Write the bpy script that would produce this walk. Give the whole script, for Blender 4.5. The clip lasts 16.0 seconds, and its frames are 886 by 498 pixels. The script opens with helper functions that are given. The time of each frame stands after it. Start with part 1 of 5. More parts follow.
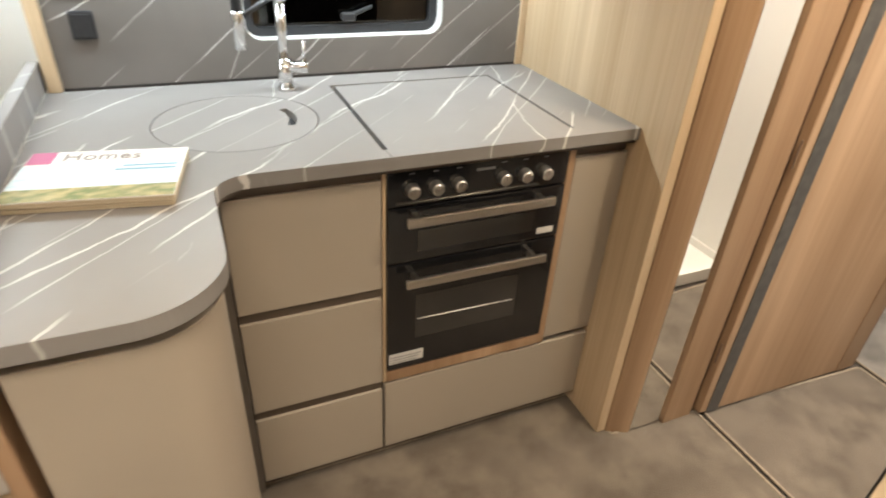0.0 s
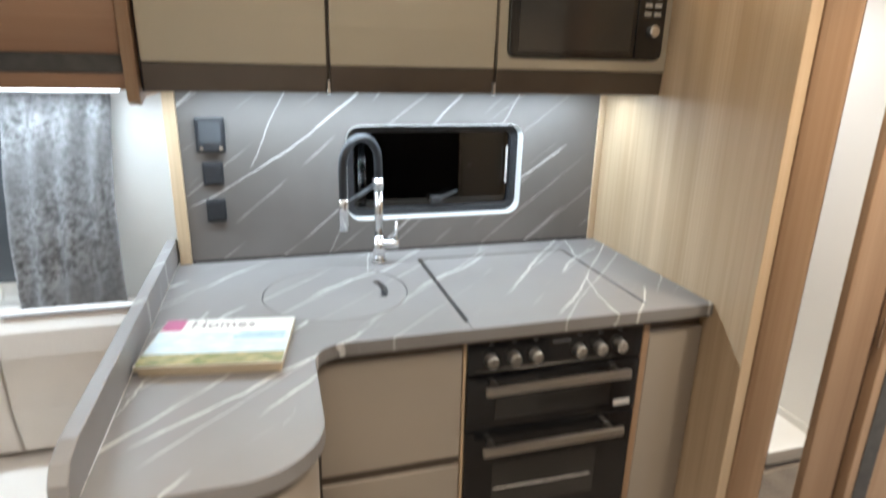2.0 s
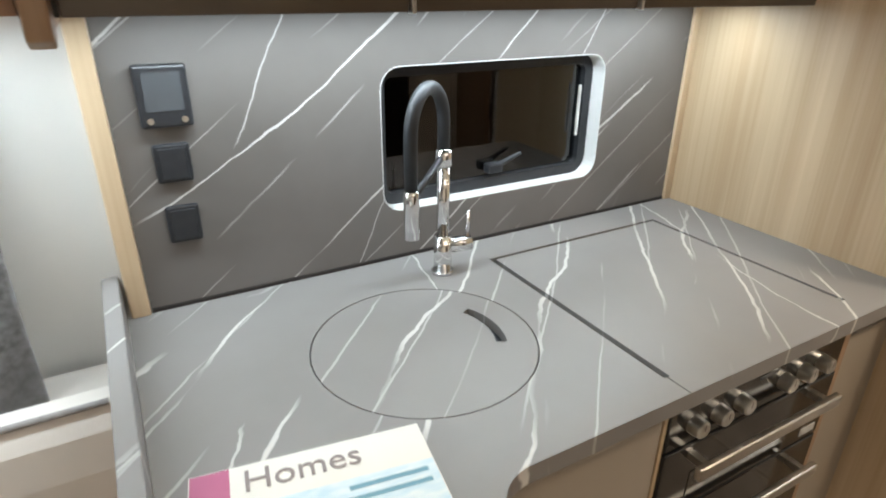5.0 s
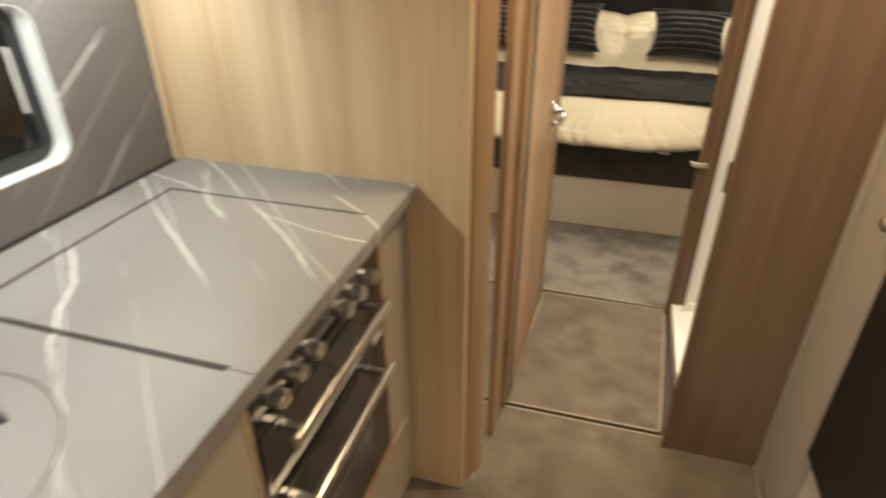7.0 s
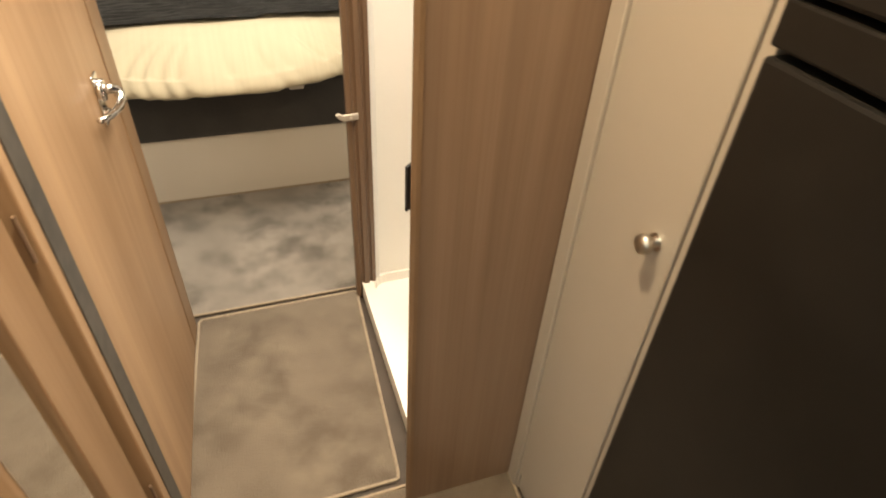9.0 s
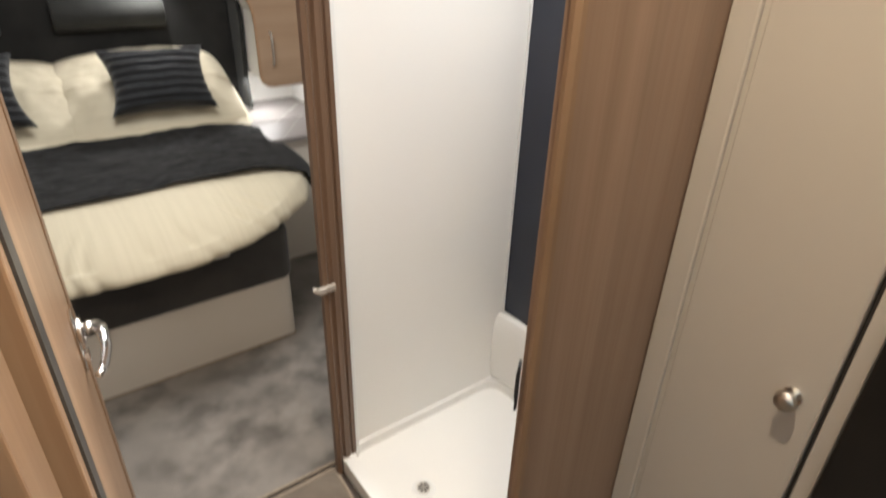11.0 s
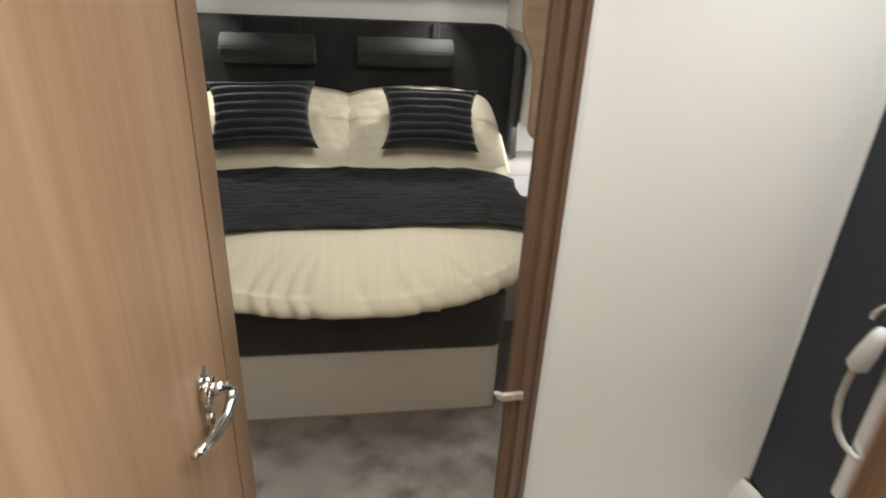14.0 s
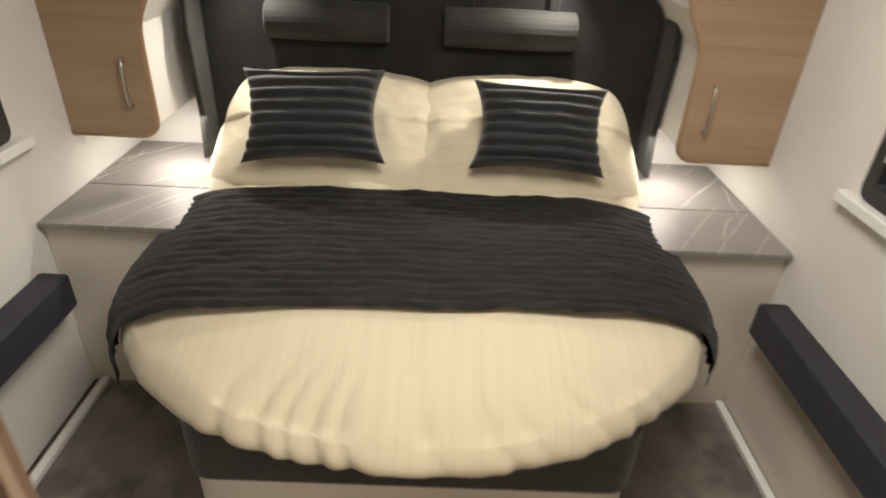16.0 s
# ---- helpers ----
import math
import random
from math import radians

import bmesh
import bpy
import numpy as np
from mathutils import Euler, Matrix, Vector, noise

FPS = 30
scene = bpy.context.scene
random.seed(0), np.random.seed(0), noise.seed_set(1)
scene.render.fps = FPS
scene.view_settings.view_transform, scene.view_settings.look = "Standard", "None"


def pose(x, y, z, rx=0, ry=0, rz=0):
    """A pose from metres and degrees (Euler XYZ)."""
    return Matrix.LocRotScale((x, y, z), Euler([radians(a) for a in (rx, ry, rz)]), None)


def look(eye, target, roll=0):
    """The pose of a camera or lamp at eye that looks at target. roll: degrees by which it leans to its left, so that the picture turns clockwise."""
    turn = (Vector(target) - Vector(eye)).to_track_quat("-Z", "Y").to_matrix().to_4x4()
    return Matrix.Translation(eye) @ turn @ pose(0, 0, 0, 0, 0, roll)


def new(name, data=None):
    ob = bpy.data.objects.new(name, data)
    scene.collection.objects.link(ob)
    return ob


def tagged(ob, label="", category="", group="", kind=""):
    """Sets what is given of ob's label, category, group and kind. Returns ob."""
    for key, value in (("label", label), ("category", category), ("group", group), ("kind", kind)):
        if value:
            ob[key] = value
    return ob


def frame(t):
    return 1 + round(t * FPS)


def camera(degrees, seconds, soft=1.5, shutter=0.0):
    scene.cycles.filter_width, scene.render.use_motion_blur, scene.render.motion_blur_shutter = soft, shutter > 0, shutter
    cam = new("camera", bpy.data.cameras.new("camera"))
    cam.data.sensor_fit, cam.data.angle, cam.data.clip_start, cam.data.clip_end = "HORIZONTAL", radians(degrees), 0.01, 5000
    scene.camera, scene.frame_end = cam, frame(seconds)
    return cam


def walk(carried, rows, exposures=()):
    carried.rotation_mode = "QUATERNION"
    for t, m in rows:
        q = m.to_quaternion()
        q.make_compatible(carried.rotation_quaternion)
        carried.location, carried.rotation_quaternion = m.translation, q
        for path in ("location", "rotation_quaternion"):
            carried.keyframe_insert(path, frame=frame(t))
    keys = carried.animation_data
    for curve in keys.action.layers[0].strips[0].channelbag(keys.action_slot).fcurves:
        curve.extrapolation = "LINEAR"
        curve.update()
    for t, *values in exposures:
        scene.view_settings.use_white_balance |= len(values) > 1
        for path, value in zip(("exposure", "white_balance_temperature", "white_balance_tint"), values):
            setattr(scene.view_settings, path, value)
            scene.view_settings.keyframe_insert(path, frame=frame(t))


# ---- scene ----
cam = camera(74.0, 16.0, soft=1.9, shutter=0.5)
PATH = [
    (0, (-0.940, -1.568, 1.353), (-0.230, -0.025, 0.295), 3.4),
    (0.5, (-0.962, -1.647, 1.366), (-0.422, -0.043, 0.300), 2.5),
    (1, (-0.969, -1.683, 1.364), (-0.493, -0.034, 0.338), 1.7),
    (1.5, (-0.974, -1.676, 1.385), (-0.482, 0.065, 0.532), 1.5),
    (2, (-0.981, -1.623, 1.426), (-0.441, 0.207, 0.826), 1.3),
    (2.5, (-1.005, -1.499, 1.482), (-0.404, 0.365, 1.078), 1.3),
    (3, (-1.054, -1.384, 1.498), (-0.413, 0.463, 1.077), 1.6),
    (3.5, (-1.089, -1.310, 1.468), (-0.449, 0.500, 0.906), 1.8),
    (3.7, (-1.104, -1.282, 1.445), (-0.470, 0.505, 0.812), 1.9),
    (5.8, (-1.250, -0.837, 1.390), (-0.003, 0.439, 0.487), -0.6),
    (6, (-1.257, -0.836, 1.398), (0.097, 0.324, 0.492), -0.9),
    (6.5, (-1.189, -0.863, 1.390), (0.384, -0.047, 0.463), -0.7),
    (7, (-1.056, -0.941, 1.383), (0.611, -0.447, 0.394), -0.1),
    (7.5, (-0.873, -1.057, 1.350), (0.799, -0.885, 0.267), 1.5),
    (8, (-0.697, -1.082, 1.326), (0.932, -1.218, 0.174), 3.0),
    (10.5, (-0.079, -0.817, 1.343), (1.234, -1.714, 0.130), 2.1),
    (11, (-0.084, -0.770, 1.390), (1.320, -1.820, 0.429), 1.8),
    (11.5, (-0.103, -0.739, 1.431), (1.400, -1.866, 0.746), 1.6),
    (12, (-0.103, -0.741, 1.436), (1.493, -1.810, 0.878), 1.4),
    (12.5, (-0.085, -0.779, 1.426), (1.594, -1.668, 0.803), 1.8),
    (13, (-0.041, -0.871, 1.391), (1.684, -1.531, 0.625), 2.6),
    (13.5, (0.001, -0.944, 1.367), (1.765, -1.366, 0.523), 2.6),
    (14, (0.139, -0.962, 1.366), (1.926, -1.250, 0.513), 2.9),
    (14.5, (0.315, -0.961, 1.357), (2.116, -1.193, 0.520), 2.8),
    (15, (0.510, -0.962, 1.365), (2.296, -1.173, 0.489), 2.3),
    (15.5, (0.673, -0.979, 1.364), (2.416, -1.130, 0.395), 2.1),
    (16, (0.849, -0.972, 1.382), (2.570, -1.003, 0.364), 3.0),
]
walk(cam, [(t, look(eye, target, roll)) for t, eye, target, roll in PATH],
     [(0, 0.55, 6500, 10), (0.5, 0.45, 6200, 10), (1, 0.35, 6000, 10), (1.5, 0.35, 5600, 10), (2, 0.3, 5800, 10), (3, 0.05, 5800, 10), (3.7, -0.08, 5800, 10), (6, -0.05, 6700, 10), (6.5, 0.0, 6900, 10), (7, 0.15, 7400, 10),
      (7.5, 0.42, 8300, 10), (8, 0.85, 8500, 10), (10.3, 0.2, 5900, 10), (11, 0.15, 5900, 10), (12, -0.15, 6100, 10), (13, -0.1, 5800, 9), (13.5, -0.12, 5600, 7), (14, -0.2, 5900, 7), (14.5, -0.28, 6000, 6), (15, -0.1, 6300, 5), (15.5, 0.05, 6500, 10), (16, 0.15, 6500, 10)])

# ---- world and lights ----
world = bpy.data.worlds.new("night")
scene.world = world
world.use_nodes = True
world.node_tree.nodes["Background"].inputs[0].default_value = (0.02, 0.024, 0.03, 1)
world.node_tree.nodes["Background"].inputs[1].default_value = 0.35


def area(name, loc, size, power, colour, aim=(0, 0, -1), sy=None):
    d = bpy.data.lights.new(name, "AREA")
    d.energy, d.color, d.size = power, colour, size
    if sy:
        d.shape, d.size_y = "RECTANGLE", sy
    ob = new(name, d)
    ob.matrix_world = look(loc, Vector(loc) + Vector(aim))
    return ob


WARM = (1.0, 0.86, 0.69)
MILD = (1.0, 0.93, 0.83)
COOL = (0.84, 0.96, 1.0)
area("kitchen_ceiling_lamp", (-0.60, -1.20, 1.88), 0.6, 3.3, WARM, sy=0.5)
area("entrance_ceiling_lamp", (-1.15, -1.66, 1.88), 0.45, 8, WARM).data.spread = radians(100)
area("passage_ceiling_lamp", (0.14, -1.06, 1.88), 0.06, 5.8, (1.0, 0.81, 0.57)).data.spread = radians(125)
area("lounge_ceiling_lamp", (-2.1, -0.95, 1.88), 0.5, 5.2, MILD).data.spread = radians(130)
area("lounge_locker_lamp", (-1.75, -0.10, 1.352), 0.9, 5.6, COOL, sy=0.03)
area("under_cabinet_strip_lamp", (-0.62, -0.12, 1.3575), 1.1, 5.4, COOL, sy=0.04)
area("cabinet_top_strip_lamp", (-0.61, -0.235, 1.742), 1.15, 6.0, (1.0, 0.83, 0.56), aim=(0, -0.8, 1), sy=0.03)
area("corridor_ceiling_lamp", (0.75, -1.02, 1.88), 0.20, 1.2, WARM).data.spread = radians(75)
area("shower_ceiling_lamp", (0.46, -1.62, 1.88), 0.54, 17.0, (1.0, 0.94, 0.84)).data.spread = radians(150)
area("bedroom_ceiling_lamp", (1.60, -1.15, 1.88), 0.5, 19.5, MILD)

# ---- materials ----
MAT = {}


def mat(name, colour, rough=0.5, metal=0.0, spec=0.5, second=None, scale=20.0, stretch=(1, 1, 1), bump=0.0, bump_scale=None, detail=4.0, coat=0.0, sheen=0.0,
        third=None, big=2.5, rough_vary=0.0, emit=None, power=0.0, trans=0.0, lo=0.35, hi=0.65):
    """A node material: two or three colours mixed by stretched noise, with bump and uneven gloss."""
    m = bpy.data.materials.new(name)
    m.use_nodes = True
    nt = m.node_tree
    b = nt.nodes["Principled BSDF"]
    b.inputs["Base Color"].default_value = (*colour, 1)
    b.inputs["Roughness"].default_value = rough
    b.inputs["Metallic"].default_value = metal
    b.inputs["Specular IOR Level"].default_value = spec
    b.inputs["Coat Weight"].default_value = coat
    b.inputs["Sheen Weight"].default_value = sheen
    b.inputs["Transmission Weight"].default_value = trans
    if emit:
        b.inputs["Emission Color"].default_value = (*emit, 1)
        b.inputs["Emission Strength"].default_value = power
    tc = nt.nodes.new("ShaderNodeTexCoord")
    mp = nt.nodes.new("ShaderNodeMapping")
    mp.inputs["Scale"].default_value = stretch
    nt.links.new(tc.outputs["Object"], mp.inputs["Vector"])

    def noise_node(s, det, vec=None):
        n = nt.nodes.new("ShaderNodeTexNoise")
        n.inputs["Scale"].default_value, n.inputs["Detail"].default_value = s, det
        nt.links.new(vec or mp.outputs[0], n.inputs["Vector"])
        return n

    if second:
        n = noise_node(scale, detail)
        r = nt.nodes.new("ShaderNodeValToRGB")
        r.color_ramp.elements[0].color, r.color_ramp.elements[1].color = (*colour, 1), (*second, 1)
        r.color_ramp.elements[0].position, r.color_ramp.elements[1].position = lo, hi
        nt.links.new(n.outputs["Fac"], r.inputs["Fac"])
        out = r.outputs["Color"]
        if third:
            n2 = noise_node(big, 2.0)
            r2 = nt.nodes.new("ShaderNodeValToRGB")
            r2.color_ramp.elements[0].position, r2.color_ramp.elements[1].position = 0.42, 0.62
            r2.color_ramp.elements[1].color = (0.75, 0.75, 0.75, 1)
            nt.links.new(n2.outputs["Fac"], r2.inputs["Fac"])
            mx = nt.nodes.new("ShaderNodeMixRGB")
            nt.links.new(r2.outputs["Color"], mx.inputs["Fac"])
            nt.links.new(out, mx.inputs["Color1"])
            mx.inputs["Color2"].default_value = (*third, 1)
            out = mx.outputs["Color"]
        nt.links.new(out, b.inputs["Base Color"])
    if rough_vary:
        n = noise_node(6.0, 3.0, tc.outputs["Object"])
        mr = nt.nodes.new("ShaderNodeMapRange")
        mr.inputs["To Min"].default_value, mr.inputs["To Max"].default_value = max(0.02, rough - rough_vary), rough + rough_vary
        nt.links.new(n.outputs["Fac"], mr.inputs["Value"])
        nt.links.new(mr.outputs[0], b.inputs["Roughness"])
    if bump:
        n = noise_node(bump_scale or scale * 3, 3.0)
        bp = nt.nodes.new("ShaderNodeBump")
        bp.inputs["Strength"].default_value, bp.inputs["Distance"].default_value = bump, 0.004
        nt.links.new(n.outputs["Fac"], bp.inputs["Height"])
        nt.links.new(bp.outputs["Normal"], b.inputs["Normal"])
    MAT[name] = m
    return m


def wood(name, dark, light, streak, along="z", rough=0.42):
    """Foil-faced board: long soft grain bands, fine pore lines and a few darker streaks."""
    st = {"z": (6, 6, 0.34), "x": (0.34, 6, 6), "y": (6, 0.34, 6)}[along]
    m = mat(name, dark, rough, second=light, scale=1.7, stretch=st, detail=6, third=streak, big=0.75, bump=0.10, bump_scale=14, rough_vary=0.06, lo=0.33, hi=0.66)
    nt = m.node_tree
    b = nt.nodes["Principled BSDF"]
    src = b.inputs["Base Color"].links[0].from_socket
    tc = nt.nodes.new("ShaderNodeTexCoord")
    for fine, depth in ((5.0, 0.90), (24.0, 0.93)):
        mp = nt.nodes.new("ShaderNodeMapping")
        mp.inputs["Scale"].default_value = [v * fine if v > 1 else 1.3 for v in st]
        nt.links.new(tc.outputs["Object"], mp.inputs["Vector"])
        n = nt.nodes.new("ShaderNodeTexNoise")
        n.inputs["Scale"].default_value, n.inputs["Detail"].default_value = 1.0, 3.0
        nt.links.new(mp.outputs[0], n.inputs["Vector"])
        r = nt.nodes.new("ShaderNodeValToRGB")
        r.color_ramp.elements[0].position, r.color_ramp.elements[1].position = 0.34, 0.58
        r.color_ramp.elements[0].color, r.color_ramp.elements[1].color = (depth, depth * 0.97, depth * 0.94, 1), (1, 1, 1, 1)
        nt.links.new(n.outputs["Fac"], r.inputs["Fac"])
        mx = nt.nodes.new("ShaderNodeMixRGB")
        mx.blend_type = "MULTIPLY"
        mx.inputs["Fac"].default_value = 1.0
        nt.links.new(src, mx.inputs["Color1"])
        nt.links.new(r.outputs["Color"], mx.inputs["Color2"])
        src = mx.outputs["Color"]
    nt.links.new(src, b.inputs["Base Color"])
    return m


wood("oak", (0.54, 0.405, 0.255), (0.68, 0.53, 0.36), (0.49, 0.355, 0.215))
wood("oak_warm", (0.33, 0.208, 0.122), (0.48, 0.325, 0.205), (0.27, 0.165, 0.092))
wood("oak_stile", (0.25, 0.155, 0.09), (0.37, 0.245, 0.15), (0.20, 0.122, 0.068))
wood("walnut", (0.125, 0.078, 0.05), (0.195, 0.128, 0.084), (0.095, 0.056, 0.035))
wood("walnut_panel", (0.185, 0.120, 0.080), (0.265, 0.18, 0.125), (0.155, 0.098, 0.064))
wood("locker_wood", (0.37, 0.215, 0.128), (0.50, 0.315, 0.20), (0.32, 0.18, 0.105), along="x")
wood("bedroom_wood", (0.30, 0.20, 0.125), (0.44, 0.315, 0.21), (0.25, 0.165, 0.10), along="y")
mat("edge_strip", (0.21, 0.13, 0.075), 0.4, second=(0.17, 0.104, 0.058), scale=6)
mat("dark_inlay", (0.06, 0.058, 0.055), 0.45, second=(0.085, 0.08, 0.075), scale=40)
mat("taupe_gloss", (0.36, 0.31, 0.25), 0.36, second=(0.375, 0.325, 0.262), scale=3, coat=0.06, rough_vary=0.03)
# the same taupe, lightened: light on the overhead cabinets is put into the colour
mat("taupe_upper_lit", (0.455, 0.405, 0.308), 0.36, second=(0.47, 0.418, 0.318), scale=3, coat=0.06, rough_vary=0.03)
mat("brown_band", (0.075, 0.055, 0.04), 0.3, second=(0.09, 0.068, 0.05), scale=8)
mat("shadow_gap", (0.025, 0.02, 0.017), 0.6)
mat("cabinet_carcass", (0.10, 0.085, 0.07), 0.6, second=(0.12, 0.10, 0.085), scale=15)
mat("black_gloss", (0.008, 0.008, 0.009), 0.12, second=(0.011, 0.011, 0.012), scale=10, coat=0.4, rough_vary=0.04)
mat("fridge_black", (0.0075, 0.007, 0.0064), 0.36, spec=0.28, second=(0.0115, 0.0105, 0.0095), scale=9, rough_vary=0.08)
mat("black_plastic", (0.016, 0.017, 0.02), 0.42, second=(0.022, 0.023, 0.026), scale=60, bump=0.08)
mat("black_rubber", (0.018, 0.02, 0.024), 0.5, second=(0.024, 0.026, 0.03), scale=30)
mat("oven_glass", (0.028, 0.027, 0.025), 0.07, second=(0.034, 0.032, 0.030), scale=4, coat=0.5)
mat("screen_grey", (0.06, 0.065, 0.07), 0.25, second=(0.07, 0.075, 0.08), scale=6)
mat("chrome", (0.82, 0.82, 0.82), 0.09, 1.0, second=(0.75, 0.75, 0.75), scale=20)
mat("brushed_steel", (0.66, 0.63, 0.58), 0.28, 1.0, second=(0.58, 0.56, 0.52), scale=3, stretch=(1, 30, 30))
mat("mirror_glass", (0.9, 0.9, 0.88), 0.015, 1.0)
mat("white_wall", (0.74, 0.72, 0.68), 0.5, second=(0.70, 0.68, 0.64), scale=4, bump=0.06, bump_scale=120)
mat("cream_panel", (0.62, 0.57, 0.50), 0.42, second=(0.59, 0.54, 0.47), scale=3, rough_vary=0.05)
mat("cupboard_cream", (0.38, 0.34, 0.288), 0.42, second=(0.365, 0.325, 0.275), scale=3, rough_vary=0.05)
mat("shower_white", (0.80, 0.785, 0.745), 0.5, second=(0.79, 0.78, 0.748), scale=5, rough_vary=0.02)
mat("white_plastic", (0.78, 0.78, 0.76), 0.3, second=(0.74, 0.74, 0.72), scale=5)
mat("navy_panel", (0.015, 0.019, 0.034), 0.3, second=(0.021, 0.026, 0.042), scale=5, rough_vary=0.06)
mat("navy_pad", (0.010, 0.011, 0.018), 0.7, second=(0.016, 0.017, 0.026), scale=40, sheen=0.1, bump=0.2)
mat("ceiling_white", (0.66, 0.64, 0.60), 0.6, second=(0.62, 0.60, 0.56), scale=5, bump=0.08, bump_scale=90)
mat("ceiling_trim", (0.09, 0.085, 0.08), 0.4, second=(0.11, 0.10, 0.095), scale=12)
mat("carpet", (0.105, 0.084, 0.064), 0.95, spec=0.1, second=(0.19, 0.157, 0.122), scale=9, detail=5, third=(0.15, 0.122, 0.095), big=4, bump=0.9, bump_scale=260, sheen=0.25, lo=0.38, hi=0.66)
mat("carpet_grey", (0.125, 0.112, 0.098), 0.95, spec=0.1, second=(0.31, 0.28, 0.248), scale=8, detail=5, third=(0.205, 0.184, 0.161), big=4, bump=0.9, bump_scale=260, sheen=0.25, lo=0.38, hi=0.66)
mat("carpet_binding", (0.33, 0.27, 0.20), 0.8, second=(0.25, 0.20, 0.15), scale=90, bump=0.4)
mat("subfloor", (0.05, 0.04, 0.032), 0.8, second=(0.07, 0.055, 0.045), scale=10)
mat("sofa_cream", (0.66, 0.61, 0.55), 0.6, second=(0.70, 0.65, 0.59), scale=7, sheen=0.2, bump=0.12, bump_scale=160)
mat("piping_grey", (0.25, 0.23, 0.22), 0.7, second=(0.30, 0.28, 0.27), scale=80)
mat("crushed_velvet", (0.10, 0.091, 0.088), 0.36, second=(0.40, 0.388, 0.382), scale=75, detail=9, third=(0.19, 0.177, 0.172), big=6, bump=0.5, bump_scale=45, sheen=0.6)
mat("duvet_cream", (0.49, 0.435, 0.315), 0.75, second=(0.522, 0.465, 0.339), scale=2.2, stretch=(1, 40, 1), sheen=0.15, bump=0.15, bump_scale=220)
mat("throw_dark", (0.008, 0.008, 0.0077), 0.8, second=(0.038, 0.0365, 0.034), scale=3, stretch=(16, 3, 3), detail=7, third=(0.017, 0.0165, 0.0155), big=2.0, sheen=0.12, bump=0.6, bump_scale=30, lo=0.42, hi=0.8)
mat("cushion_dark", (0.005, 0.0055, 0.007), 0.8, second=(0.013, 0.015, 0.018), scale=18, sheen=0.2, bump=0.3, bump_scale=120)
mat("velvet_black", (0.006, 0.0057, 0.0053), 0.8, spec=0.25, second=(0.017, 0.0162, 0.0145), scale=5, detail=5, sheen=0.15, bump=0.25, bump_scale=80)
mat("velvet_roll", (0.016, 0.016, 0.0148), 0.85, spec=0.2, second=(0.03, 0.03, 0.027), scale=7, sheen=0.1, bump=0.25, bump_scale=80)
mat("base_dark", (0.018, 0.016, 0.0145), 0.7, second=(0.03, 0.027, 0.024), scale=9, sheen=0.2, bump=0.3, bump_scale=90)
mat("paper_white", (0.80, 0.78, 0.72), 0.55, second=(0.76, 0.74, 0.68), scale=6)
mat("paper_edge", (0.58, 0.50, 0.36), 0.7, second=(0.42, 0.34, 0.23), scale=2, stretch=(2, 2, 500))
mat("cover_pink", (0.48, 0.13, 0.24), 0.5, second=(0.44, 0.11, 0.22), scale=9)
mat("cover_sky", (0.52, 0.68, 0.76), 0.5, second=(0.72, 0.79, 0.80), scale=5, stretch=(6, 18, 1))
mat("cover_field", (0.16, 0.20, 0.06), 0.5, second=(0.46, 0.38, 0.17), scale=14, stretch=(3, 5, 1))
mat("ink_grey", (0.27, 0.23, 0.22), 0.6)
mat("ink_teal", (0.16, 0.33, 0.42), 0.6)
mat("label_silver", (0.62, 0.60, 0.56), 0.45, second=(0.55, 0.53, 0.50), scale=30)
mat("print_grey", (0.16, 0.16, 0.16), 0.5)
mat("led_cool", (0.8, 0.85, 0.9), 0.5, emit=(0.86, 0.93, 1.0), power=8.0)
mat("led_warm", (0.9, 0.8, 0.6), 0.5, emit=(1.0, 0.84, 0.56), power=7.0)
mat("led_spot", (0.9, 0.9, 0.8), 0.5, emit=(1.0, 0.95, 0.8), power=30.0)
mat("icon_light", (0.5, 0.5, 0.5), 0.5, emit=(0.8, 0.85, 0.9), power=0.05)
mat("leaf_green", (0.03, 0.09, 0.03), 0.4, second=(0.06, 0.15, 0.05), scale=12)
mat("stem_brown", (0.06, 0.045, 0.03), 0.8, second=(0.08, 0.06, 0.04), scale=30)


def glass(name, tint):
    m = bpy.data.materials.new(name)
    m.use_nodes = True
    nt = m.node_tree
    nt.nodes.clear()
    out = nt.nodes.new("ShaderNodeOutputMaterial")
    tr = nt.nodes.new("ShaderNodeBsdfTransparent")
    tr.inputs[0].default_value = (*tint, 1)
    gl = nt.nodes.new("ShaderNodeBsdfGlossy")
    gl.inputs["Roughness"].default_value = 0.02
    fr = nt.nodes.new("ShaderNodeFresnel")
    fr.inputs[0].default_value = 1.9
    mx = nt.nodes.new("ShaderNodeMixShader")
    nt.links.new(fr.outputs[0], mx.inputs[0])
    nt.links.new(tr.outputs[0], mx.inputs[1])
    nt.links.new(gl.outputs[0], mx.inputs[2])
    nt.links.new(mx.outputs[0], out.inputs[0])
    MAT[name] = m


glass("tinted_glass", (0.32, 0.32, 0.33))


